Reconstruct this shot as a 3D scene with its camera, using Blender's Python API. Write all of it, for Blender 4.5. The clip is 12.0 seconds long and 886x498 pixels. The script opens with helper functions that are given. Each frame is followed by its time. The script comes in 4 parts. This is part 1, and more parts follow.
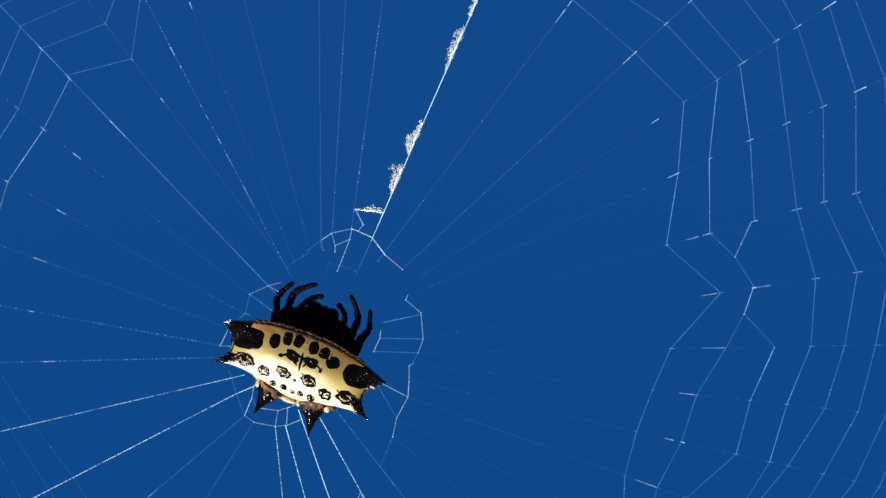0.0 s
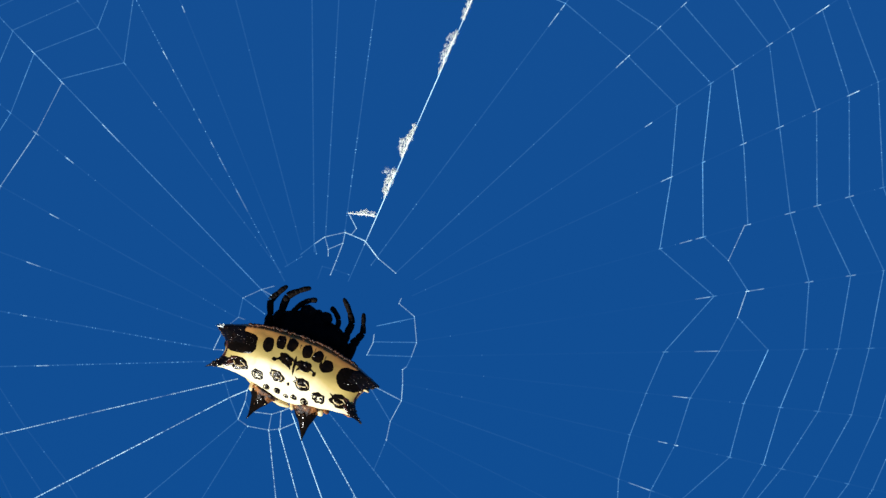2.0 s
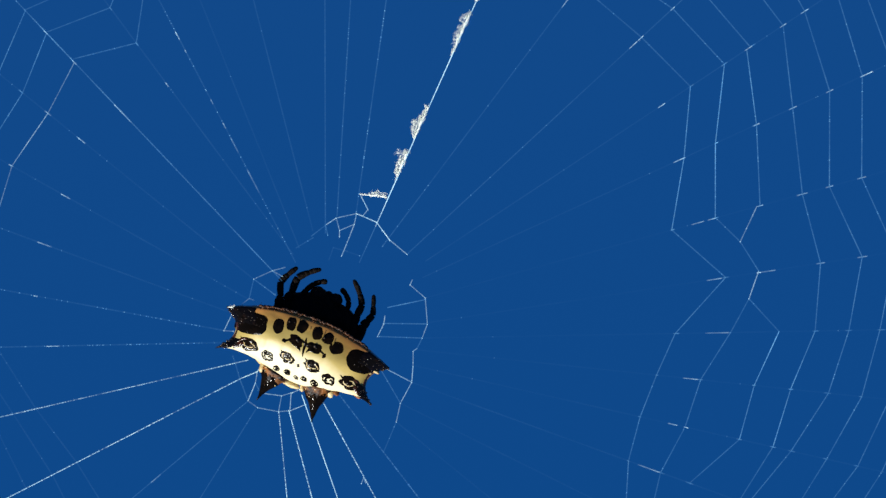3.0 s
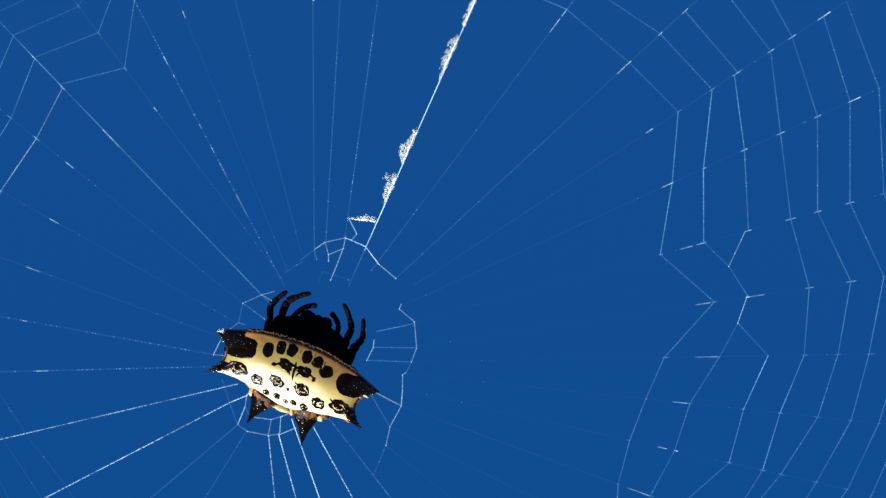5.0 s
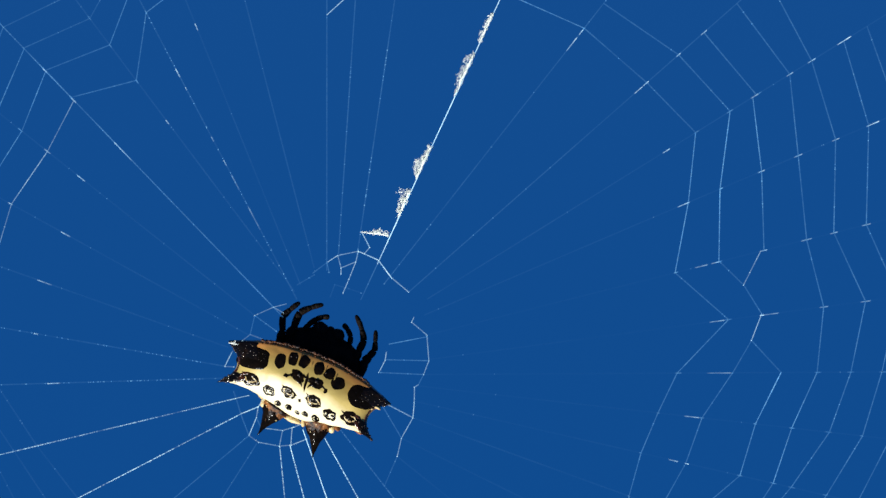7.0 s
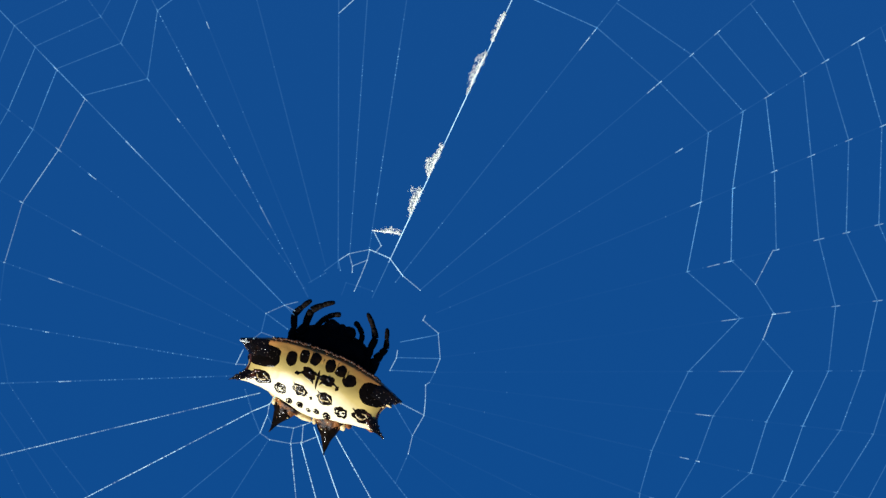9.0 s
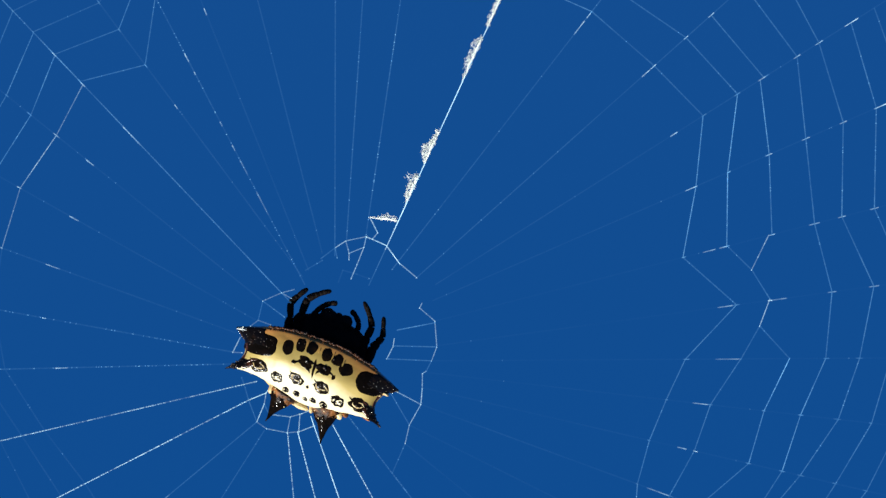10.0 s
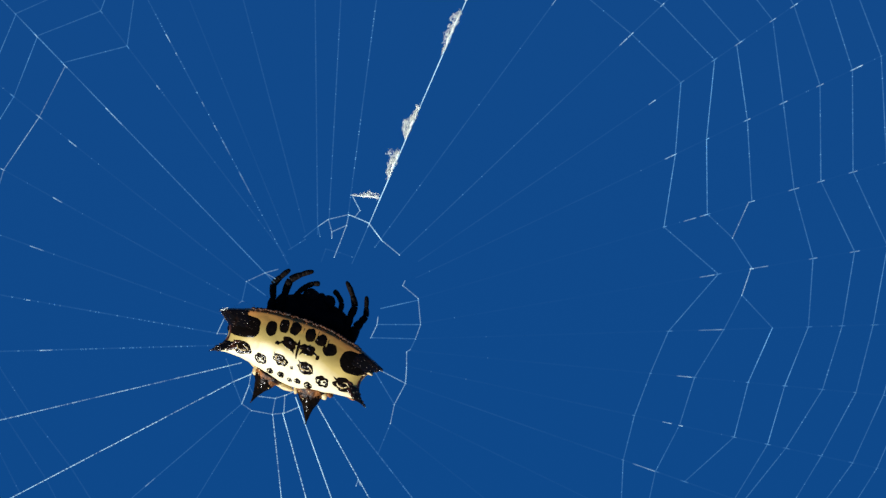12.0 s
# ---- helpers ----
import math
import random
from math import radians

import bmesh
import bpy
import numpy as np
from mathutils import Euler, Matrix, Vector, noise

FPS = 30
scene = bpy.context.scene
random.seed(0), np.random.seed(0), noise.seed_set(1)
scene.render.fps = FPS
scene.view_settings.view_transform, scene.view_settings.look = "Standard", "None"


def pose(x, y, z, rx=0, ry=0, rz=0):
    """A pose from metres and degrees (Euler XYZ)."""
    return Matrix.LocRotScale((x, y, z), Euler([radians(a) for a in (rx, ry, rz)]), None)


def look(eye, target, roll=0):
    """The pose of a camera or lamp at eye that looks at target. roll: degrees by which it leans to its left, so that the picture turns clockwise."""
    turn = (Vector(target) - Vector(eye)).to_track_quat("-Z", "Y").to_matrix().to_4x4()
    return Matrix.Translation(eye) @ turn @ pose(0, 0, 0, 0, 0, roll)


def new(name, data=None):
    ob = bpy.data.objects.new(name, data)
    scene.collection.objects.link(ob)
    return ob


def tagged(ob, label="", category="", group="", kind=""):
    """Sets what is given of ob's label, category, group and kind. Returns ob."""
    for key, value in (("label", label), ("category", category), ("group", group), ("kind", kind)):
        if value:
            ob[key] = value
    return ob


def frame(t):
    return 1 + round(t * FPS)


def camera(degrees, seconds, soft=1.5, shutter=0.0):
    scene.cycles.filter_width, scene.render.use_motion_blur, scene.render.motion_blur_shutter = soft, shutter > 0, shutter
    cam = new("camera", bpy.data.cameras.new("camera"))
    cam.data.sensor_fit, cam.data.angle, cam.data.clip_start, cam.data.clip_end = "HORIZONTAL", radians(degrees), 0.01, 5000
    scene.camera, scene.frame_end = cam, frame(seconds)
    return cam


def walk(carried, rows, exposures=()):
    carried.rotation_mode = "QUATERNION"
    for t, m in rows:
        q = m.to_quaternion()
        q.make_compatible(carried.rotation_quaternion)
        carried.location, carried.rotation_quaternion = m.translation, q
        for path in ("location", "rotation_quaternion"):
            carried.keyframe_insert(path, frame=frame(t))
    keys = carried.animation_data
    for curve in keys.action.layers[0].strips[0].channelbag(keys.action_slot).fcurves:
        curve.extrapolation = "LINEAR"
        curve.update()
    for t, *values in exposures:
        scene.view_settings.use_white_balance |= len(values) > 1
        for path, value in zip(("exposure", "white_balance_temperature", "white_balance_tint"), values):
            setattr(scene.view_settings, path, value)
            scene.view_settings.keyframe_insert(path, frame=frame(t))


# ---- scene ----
cam = camera(20.0, 12.0, soft=1.4)
EYE = (0.0, -0.132500, -0.119303)      # held in one place, shaken by the grip


def turned(rx, ry, rz):
    return pose(*EYE, rx, ry, rz)


walk(cam, [
    (0.0, turned(-132.000, 0.000, -180.000)),
    (0.1, turned(-131.994, 0.026, -179.972)),
    (0.2, turned(-132.020, 0.043, -179.953)),
    (0.3, turned(-132.020, 0.026, -179.972)),
    (0.4, turned(-132.033, 0.043, -179.953)),
    (0.5, turned(-132.039, 0.052, -179.943)),
    (0.6, turned(-132.020, 0.053, -179.942)),
    (0.7, turned(-131.967, 0.081, -179.911)),
    (0.8, turned(-131.915, 0.091, -179.899)),
    (0.9, turned(-131.876, 0.109, -179.878)),
    (1.0, turned(-131.868, 0.096, -179.892)),
    (1.1, turned(-131.877, 0.083, -179.907)),
    (1.2, turned(-132.011, 0.047, -179.948)),
    (1.3, turned(-132.118, 0.028, -179.969)),
    (1.4, turned(-132.016, 0.062, -179.932)),
    (1.5, turned(-131.987, 0.088, -179.903)),
    (1.6, turned(-131.990, 0.097, -179.893)),
    (1.7, turned(-131.870, 0.106, -179.883)),
    (1.8, turned(-131.867, 0.115, -179.873)),
    (1.9, turned(-131.917, 0.098, -179.892)),
    (2.0, turned(-131.917, 0.101, -179.888)),
    (2.1, turned(-131.877, 0.122, -179.864)),
    (2.2, turned(-131.891, 0.103, -179.886)),
    (2.3, turned(-131.971, 0.075, -179.917)),
    (2.4, turned(-131.998, 0.056, -179.939)),
    (2.5, turned(-132.059, 359.996, 179.995)),
    (2.6, turned(-132.220, 359.967, 179.963)),
    (2.7, turned(-132.193, 359.950, 179.944)),
    (2.8, turned(-132.153, 359.950, 179.944)),
    (2.9, turned(-132.257, 359.950, 179.945)),
    (3.0, turned(-132.339, 359.939, 179.933)),
    (3.1, turned(-132.244, 0.012, -179.987)),
    (3.2, turned(-132.087, 0.066, -179.928)),
    (3.3, turned(-132.009, 0.094, -179.897)),
    (3.4, turned(-131.957, 0.104, -179.885)),
    (3.5, turned(-131.849, 0.120, -179.866)),
    (3.6, turned(-131.774, 0.121, -179.864)),
    (3.7, turned(-131.747, 0.130, -179.854)),
    (5.3, turned(-131.837, 0.076, -179.914)),
    (5.4, turned(-131.864, 0.060, -179.933)),
    (5.5, turned(-131.856, 0.051, -179.943)),
    (5.6, turned(-131.850, 0.067, -179.925)),
    (5.7, turned(-131.835, 0.057, -179.936)),
    (5.8, turned(-131.832, 0.003, -179.997)),
    (5.9, turned(-131.830, 359.984, 179.982)),
    (6.0, turned(-131.690, 359.989, 179.988)),
    (6.1, turned(-131.605, 0.008, -179.990)),
    (6.2, turned(-131.603, 0.010, -179.989)),
    (6.3, turned(-131.627, 359.994, 179.994)),
    (6.4, turned(-131.561, 0.013, -179.985)),
    (6.5, turned(-131.513, 0.003, -179.996)),
    (6.6, turned(-131.572, 359.997, 179.997)),
    (6.7, turned(-131.584, 359.952, 179.947)),
    (6.8, turned(-131.558, 359.934, 179.925)),
    (6.9, turned(-131.505, 359.933, 179.923)),
    (7.0, turned(-131.519, 359.922, 179.911)),
    (7.1, turned(-131.438, 359.923, 179.912)),
    (7.2, turned(-131.398, 359.889, 179.873)),
    (8.8, turned(-131.444, 359.801, 179.776)),
    (8.9, turned(-131.470, 359.758, 179.727)),
    (9.0, turned(-131.569, 359.752, 179.721)),
    (9.1, turned(-131.521, 359.765, 179.736)),
    (9.2, turned(-131.456, 359.772, 179.743)),
    (9.3, turned(-131.470, 359.770, 179.741)),
    (9.4, turned(-131.601, 359.743, 179.710)),
    (9.5, turned(-131.689, 359.745, 179.713)),
    (9.6, turned(-131.774, 359.744, 179.712)),
    (9.7, turned(-131.765, 359.771, 179.743)),
    (9.8, turned(-131.782, 359.789, 179.764)),
    (9.9, turned(-131.825, 359.815, 179.794)),
    (10.0, turned(-131.835, 359.800, 179.777)),
    (10.1, turned(-131.944, 359.797, 179.774)),
    (10.2, turned(-131.970, 359.803, 179.780)),
    (10.3, turned(-131.931, 359.817, 179.796)),
    (10.4, turned(-131.878, 359.823, 179.803)),
    (10.5, turned(-131.825, 359.785, 179.760)),
    (10.6, turned(-131.835, 359.788, 179.763)),
    (10.7, turned(-131.871, 359.727, 179.696)),
    (10.8, turned(-132.207, 359.728, 179.698)),
    (10.9, turned(-132.219, 359.739, 179.710)),
    (11.0, turned(-131.912, 359.824, 179.804)),
    (11.1, turned(-131.781, 359.860, 179.844)),
    (11.2, turned(-131.982, 359.917, 179.908)),
    (11.3, turned(-131.962, 359.964, 179.961)),
    (11.4, turned(-131.734, 0.046, -179.948)),
    (11.5, turned(-131.695, 0.130, -179.854)),
    (11.6, turned(-131.848, 0.118, -179.868)),
    (11.7, turned(-132.046, 0.058, -179.935)),
    (11.8, turned(-132.204, 0.032, -179.963)),
    (11.9, turned(-132.192, 0.059, -179.935)),
    (12.0, turned(-132.302, 0.044, -179.952)),
], [(0.0, 0.56), (0.5, 0.56), (1.0, 0.60), (1.3, 0.73), (1.5, 0.56), (2.0, 0.77), (2.5, 0.81), (2.7, 0.66), (2.8, 0.60), (3.0, 0.56), (3.5, 0.56), (5.5, 0.77), (6.0, 0.81), (6.5, 0.69), (7.0, 0.69), (9.0, 0.69), (9.5, 0.69), (10.0, 0.73), (10.5, 0.81), (11.0, 0.73), (11.5, 0.77), (11.7, 0.77), (12.0, 0.56)])

# ---- light: a low sun and a deep clear sky ----
TO_SUN = Vector((0.529, -0.833, 0.162))
world = bpy.data.worlds.new("sky")
scene.world = world
world.use_nodes = True
wn, wl = world.node_tree.nodes, world.node_tree.links
sky = wn.new("ShaderNodeTexSky")
sky.sky_type, sky.sun_disc = "NISHITA", False
sky.dust_density, sky.ozone_density = 0.0, 3.0
sky.sun_elevation, sky.sun_rotation = math.asin(TO_SUN.normalized().z), math.atan2(TO_SUN.x, TO_SUN.y)
deep = wn.new("ShaderNodeHueSaturation")
deep.inputs["Hue"].default_value, deep.inputs["Saturation"].default_value = 0.5478, 27.9
even = wn.new("ShaderNodeGamma")
even.inputs["Gamma"].default_value = 0.025
wl.new(sky.outputs[0], even.inputs["Color"])
wl.new(even.outputs[0], deep.inputs["Color"])
clear = wn.new("ShaderNodeMix")      # little haze: the blue hardly pales towards the horizon
clear.data_type = "RGBA"
clear.inputs[0].default_value, clear.inputs[7].default_value = 0.75, (0.020, 0.266, 1.02, 1)
wl.new(deep.outputs[0], clear.inputs[6])
wl.new(clear.outputs[2], wn["Background"].inputs[0])
wn["Background"].inputs[1].default_value = 0.168

sun = new("sun", bpy.data.lights.new("sun", "SUN"))
sun.data.energy, sun.data.angle, sun.data.color = 5.0, radians(0.5), (1.0, 0.98, 0.94)
sun.matrix_world = look(TO_SUN * 3, (0, 0, 0))

# ---- materials ----
MM = 0.001


def material(name, base, other, rough, grain, bump=0.0, fine=None, spec=0.5, coat=0.0, mix=(0.4, 0.65)):
    """Two tones broken up by noise of a grain (in cells a millimetre), with relief at a finer scale."""
    m = bpy.data.materials.new(name)
    m.use_nodes = True
    nodes, links = m.node_tree.nodes, m.node_tree.links
    b = nodes["Principled BSDF"]
    place = nodes.new("ShaderNodeTexCoord")
    tone = nodes.new("ShaderNodeTexNoise")
    tone.inputs["Scale"].default_value, tone.inputs["Detail"].default_value = grain / MM, 4.0
    ramp = nodes.new("ShaderNodeValToRGB")
    ramp.color_ramp.elements[0].position, ramp.color_ramp.elements[0].color = mix[0], (*base, 1)
    ramp.color_ramp.elements[1].position, ramp.color_ramp.elements[1].color = mix[1], (*other, 1)
    links.new(place.outputs["Object"], tone.inputs["Vector"])
    links.new(tone.outputs["Fac"], ramp.inputs["Fac"])
    links.new(ramp.outputs["Color"], b.inputs["Base Color"])
    b.inputs["Roughness"].default_value = rough
    b.inputs["Specular IOR Level"].default_value = spec
    b.inputs["Coat Weight"].default_value, b.inputs["Coat Roughness"].default_value = coat, 0.32
    if bump:
        rel = nodes.new("ShaderNodeTexNoise")
        rel.inputs["Scale"].default_value, rel.inputs["Detail"].default_value = (fine or grain * 4) / MM, 3.0
        bn = nodes.new("ShaderNodeBump")
        bn.inputs["Strength"].default_value, bn.inputs["Distance"].default_value = min(1.0, bump), 0.1 * MM * max(1.0, bump)
        links.new(place.outputs["Object"], rel.inputs["Vector"])
        links.new(rel.outputs["Fac"], bn.inputs["Height"])
        links.new(bn.outputs["Normal"], b.inputs["Normal"])
    return m


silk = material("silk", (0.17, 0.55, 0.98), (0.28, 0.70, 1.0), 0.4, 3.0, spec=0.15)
# paler copy of silk: the sun's shine on strong threads is in its colour
sunlit_silk = material("sunlit_silk", (0.50, 0.84, 1.0), (0.68, 0.95, 1.0), 0.4, 3.0, spec=0.15)


def translucent(m):
    """Lets light through where the fibres lie thin."""
    nodes, links = m.node_tree.nodes, m.node_tree.links
    clear, mixed, fibre = nodes.new("ShaderNodeBsdfTransparent"), nodes.new("ShaderNodeMixShader"), nodes.new("ShaderNodeAttribute")
    fibre.attribute_name = "fibres"
    links.new(fibre.outputs["Fac"], mixed.inputs[0])
    links.new(clear.outputs[0], mixed.inputs[1])
    links.new(nodes["Principled BSDF"].outputs[0], mixed.inputs[2])
    links.new(mixed.outputs[0], nodes["Material Output"].inputs[0])


translucent(silk)
translucent(sunlit_silk)
woolly_silk = material("woolly_silk", (0.74, 0.80, 0.73), (0.88, 0.92, 0.85), 0.6, 4.0, 0.5, 14.0)
cream = material("cream_shell", (0.90, 0.90, 0.88), (1.0, 1.0, 1.0), 0.46, 0.5, 0.10, 3.0, 0.25, 0.05)


def tan_and_shade(m):
    """Pale at the back, cream over the ridge, and an orange tan along the curved front edge, in soft mottled borders;
    the sunlit back and duller front slope are partly painted in.
    """
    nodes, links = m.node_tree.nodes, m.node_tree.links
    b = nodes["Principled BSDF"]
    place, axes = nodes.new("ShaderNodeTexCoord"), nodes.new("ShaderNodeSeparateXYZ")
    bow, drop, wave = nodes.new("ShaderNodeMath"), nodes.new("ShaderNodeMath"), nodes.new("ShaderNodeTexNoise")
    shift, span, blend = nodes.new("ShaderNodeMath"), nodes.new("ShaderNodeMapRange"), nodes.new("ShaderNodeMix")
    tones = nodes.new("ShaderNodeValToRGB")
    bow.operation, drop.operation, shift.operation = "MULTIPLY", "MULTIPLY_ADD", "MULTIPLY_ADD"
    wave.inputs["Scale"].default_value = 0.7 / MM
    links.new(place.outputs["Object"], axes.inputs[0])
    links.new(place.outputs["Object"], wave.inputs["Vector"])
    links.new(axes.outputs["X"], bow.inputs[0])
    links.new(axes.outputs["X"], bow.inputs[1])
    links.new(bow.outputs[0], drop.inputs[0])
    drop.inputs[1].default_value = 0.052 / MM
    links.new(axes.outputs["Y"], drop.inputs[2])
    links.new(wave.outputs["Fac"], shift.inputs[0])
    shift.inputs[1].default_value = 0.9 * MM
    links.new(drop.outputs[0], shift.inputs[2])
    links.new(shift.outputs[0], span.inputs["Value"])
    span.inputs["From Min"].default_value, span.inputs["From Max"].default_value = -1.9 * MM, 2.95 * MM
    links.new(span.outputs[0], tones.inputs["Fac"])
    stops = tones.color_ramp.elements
    # back lightened as if in full sun, front and flanks darkened; the rim's orange is pigment
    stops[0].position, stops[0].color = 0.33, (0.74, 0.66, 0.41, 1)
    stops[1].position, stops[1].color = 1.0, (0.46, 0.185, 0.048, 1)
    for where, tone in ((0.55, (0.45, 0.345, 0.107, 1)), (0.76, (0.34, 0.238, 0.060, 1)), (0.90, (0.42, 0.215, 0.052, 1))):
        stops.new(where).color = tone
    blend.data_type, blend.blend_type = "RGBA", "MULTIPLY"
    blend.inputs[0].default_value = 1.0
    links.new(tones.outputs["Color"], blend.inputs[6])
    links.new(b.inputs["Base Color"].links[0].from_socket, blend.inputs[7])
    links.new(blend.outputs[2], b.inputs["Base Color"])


tan_and_shade(cream)
pale_wart = material("pale_wart", (0.50, 0.36, 0.15), (0.66, 0.54, 0.28), 0.35, 1.4, 0.3, 5.0, 0.4)
rim_brown = material("rim_brown", (0.045, 0.013, 0.003), (0.34, 0.125, 0.028), 0.55, 2.2, 0.6, 6.0, 0.2)
rim_dark = material("rim_dark", (0.010, 0.004, 0.0015), (0.085, 0.028, 0.006), 0.5, 2.6, 0.6, 6.0, 0.3)
spine_red = material("reddish_black", (0.008, 0.003, 0.001), (0.070, 0.018, 0.004), 0.22, 2.0, 0.6, 5.0, 0.4)
black_gloss = material("black_gloss", (0.003, 0.0022, 0.0016), (0.008, 0.0045, 0.002), 0.14, 2.0, 0.4, 4.0, 0.08)
spine_black = material("spine_black", (0.003, 0.0022, 0.0016), (0.014, 0.006, 0.003), 0.10, 2.0, 0.5, 3.6, 0.22, 0.0, (0.55, 0.8))
patch_black = material("patch_black", (0.003, 0.0022, 0.0016), (0.007, 0.0035, 0.002), 0.20, 1.6, 0.3, 5.0, 0.05, 0.0, (0.55, 0.8))
grain_gloss = material("shiny_grain", (0.012, 0.008, 0.005), (0.080, 0.055, 0.030), 0.20, 6.0, 0.0, 3.0, 0.9)
spine_brown = material("spine_brown", (0.008, 0.003, 0.001), (0.26, 0.10, 0.024), 0.45, 1.3, 0.8, 6.0, 0.2, 0.0, (0.47, 0.63))
under_brown = material("under_brown", (0.05, 0.022, 0.010), (0.60, 0.42, 0.18), 0.35, 1.1, 0.7, 5.0, 0.5, 0.0, (0.5, 0.6))
hide = material("dark_hide", (0.0030, 0.0022, 0.0018), (0.0090, 0.0062, 0.0045), 0.6, 1.4, 0.7, 7.0, 0.06)
hide_band = material("leg_band", (0.005, 0.0038, 0.0034), (0.010, 0.008, 0.0065), 0.65, 3.0, 0.5, 10.0, 0.06)


def part(name, bm, mat, parent, label=""):
    me = bpy.data.meshes.new(name)
    bm.to_mesh(me)
    bm.free()
    for poly in me.polygons:
        poly.use_smooth = True
    me.materials.append(mat)
    ob = new(name, me)
    ob.parent = parent
    return tagged(ob, label)


def tube(bm, path, radii, sides=5, dense=None):
    """A closed tube through the points of path, in millimetres; dense: how closely its fibres lie, point by point."""
    rings, n = [], len(path)
    body = bm.verts.layers.float.get("fibres") or bm.verts.layers.float.new("fibres") if dense else None
    for i, p in enumerate(path):
        d = (path[min(i + 1, n - 1)] - path[max(i - 1, 0)]).normalized()
        a = d.cross(Vector((0.13, 0.31, 0.94))).normalized()
        b = d.cross(a)
        rings.append([bm.verts.new((p + (a * math.cos(2 * math.pi * k / sides) + b * math.sin(2 * math.pi * k / sides)) * radii[i]) * MM)
                      for k in range(sides)])
        if dense:
            for v in rings[-1]:
                v[body] = dense[i]
    for r0, r1 in zip(rings, rings[1:]):
        for k in range(sides):
            bm.faces.new((r0[k], r0[(k + 1) % sides], r1[(k + 1) % sides], r1[k]))
    bm.faces.new(rings[0][::-1])
    bm.faces.new(rings[-1])


# ---- the web ----
web = tagged(new("spider_web"), "fine white silk orb web with woolly tufts, hung in open air", "spider web")
FINE, BODY = 1.8 * 0.001, 0.036      # one unit of a thread's thickness, and the half-width of its loose sheath, in millimetres
rnd = random.Random(7)


def polar(angle, r, z):
    """A point of the web, from its centre; z: how far the web is drawn out of its plane there."""
    return Vector((r * math.cos(radians(angle)), r * math.sin(radians(angle)), z))


def loft(bm, path, fibre):
    """A loose thread: a sheath of even width, wider round faint silk, that holds as much fibre as the radii of fibre give."""
    mean = sum(fibre) / len(fibre)
    body = BODY + 0.016 * max(0.0, 1 - mean / 0.006)
    more = 0.031 / body * (1.0 + 0.6 * max(0.0, 1 - mean / 0.004))
    tube(bm, path, [max(body, r) for r in fibre], 6, [min(1.0, more * r / 0.025 * min(1.0, 0.42 + 40 * max(0.0, r - 0.004))) for r in fibre])


def drawn_thread(bm, a, b, thick, beads, step=0.07):
    """One stretch of silk from a to b: uneven in thickness, with droplets."""
    n = max(2, int((b - a).length / step))
    seed = rnd.uniform(0, 500)
    path, radii = [], []
    even = 1.0
    for i in range(n + 1):
        f = i / n
        path.append(a.lerp(b, f))
        slow = 0.85 + 0.7 * noise.noise((seed + f * n * step * 0.3, 0.3, 1.7))
        quick = 1.0 + 0.5 * beads * noise.noise((seed, f * n * step * 5.0, 4.1))
        r = thick * FINE * max(0.25, slow * quick)
        if beads >= 0.45 and thick > 1.5:
            even = 1.25 - even if rnd.random() < 0.62 else even
            patchy = 1.0 if noise.noise((seed, f * n * step * 0.5, 9.3)) > -0.30 * (2.0 - beads) else 0.45
            r *= (rnd.uniform(0.9, 1.3) if even > 0.6 else rnd.uniform(0.25, 0.5)) * patchy
        elif thick > 0.6:
            r *= rnd.uniform(0.8, 1.2)
        radii.append(r)
    loft(bm, path, radii)
    way = (b - a).normalized() * 0.04
    for p in path:
        if rnd.random() < step / 0.12 * (0.34 if thick < 2 and beads >= 0.6 else 0.14) * beads * (0.3 + 1.8 * abs(noise.noise((seed + p.x * 0.35, p.y * 0.35, 0.2)))):
            k = rnd.uniform(4.0, 8.5) * beads ** 0.4 * FINE
            loft(bm, [p - way, p - way * 0.4, p + way * 0.4, p + way], [0.25 * k, k, k, 0.25 * k])


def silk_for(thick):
    # strong threads take the silk with the shine in its colour
    return sunlit_silk if thick > 5.0 else silk


def strand(name, angle_out, r_out, z_out, angle_in, r_in, z_in, thick, beads):
    a, b = polar(angle_in, r_in, z_in), polar(angle_out, r_out, z_out)
    bm = bmesh.new()
    drawn_thread(bm, a, b, thick, beads)
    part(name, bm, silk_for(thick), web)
    return a, (b - a).normalized()


def spiral(thick, *knots):
    """A stretch of the catching spiral from radial to radial; each knot: a radial, and how far along it."""
    spots = [(r[0] + r[1] * s, r[1]) for r, s in knots]
    for (p, u), (q, v) in zip(spots, spots[1:]):
        bm = bmesh.new()
        drawn_thread(bm, p, q, 0.88 * thick, 0.35, 0.12)
        long = rnd.uniform(0.08, 0.32)
        k = thick * FINE * rnd.uniform(0.7, 1.4)
        lean = rnd.uniform(-0.6, 0.6) * long
        knot = [q + v * (lean + long * f) for f in (-1, -0.3, 0.4, 1)]
        loft(bm, knot, [0.3 * k, k, 1.1 * k, 0.3 * k])
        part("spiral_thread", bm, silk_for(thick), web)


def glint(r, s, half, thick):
    """A glint on a radial, made as a short, thicker stretch of paler silk."""
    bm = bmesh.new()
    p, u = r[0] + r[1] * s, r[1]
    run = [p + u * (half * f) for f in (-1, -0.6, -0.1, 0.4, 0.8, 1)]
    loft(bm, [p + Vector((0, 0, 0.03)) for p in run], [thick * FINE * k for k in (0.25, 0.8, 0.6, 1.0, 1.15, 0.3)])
    part("glint_stretch", bm, sunlit_silk, web)


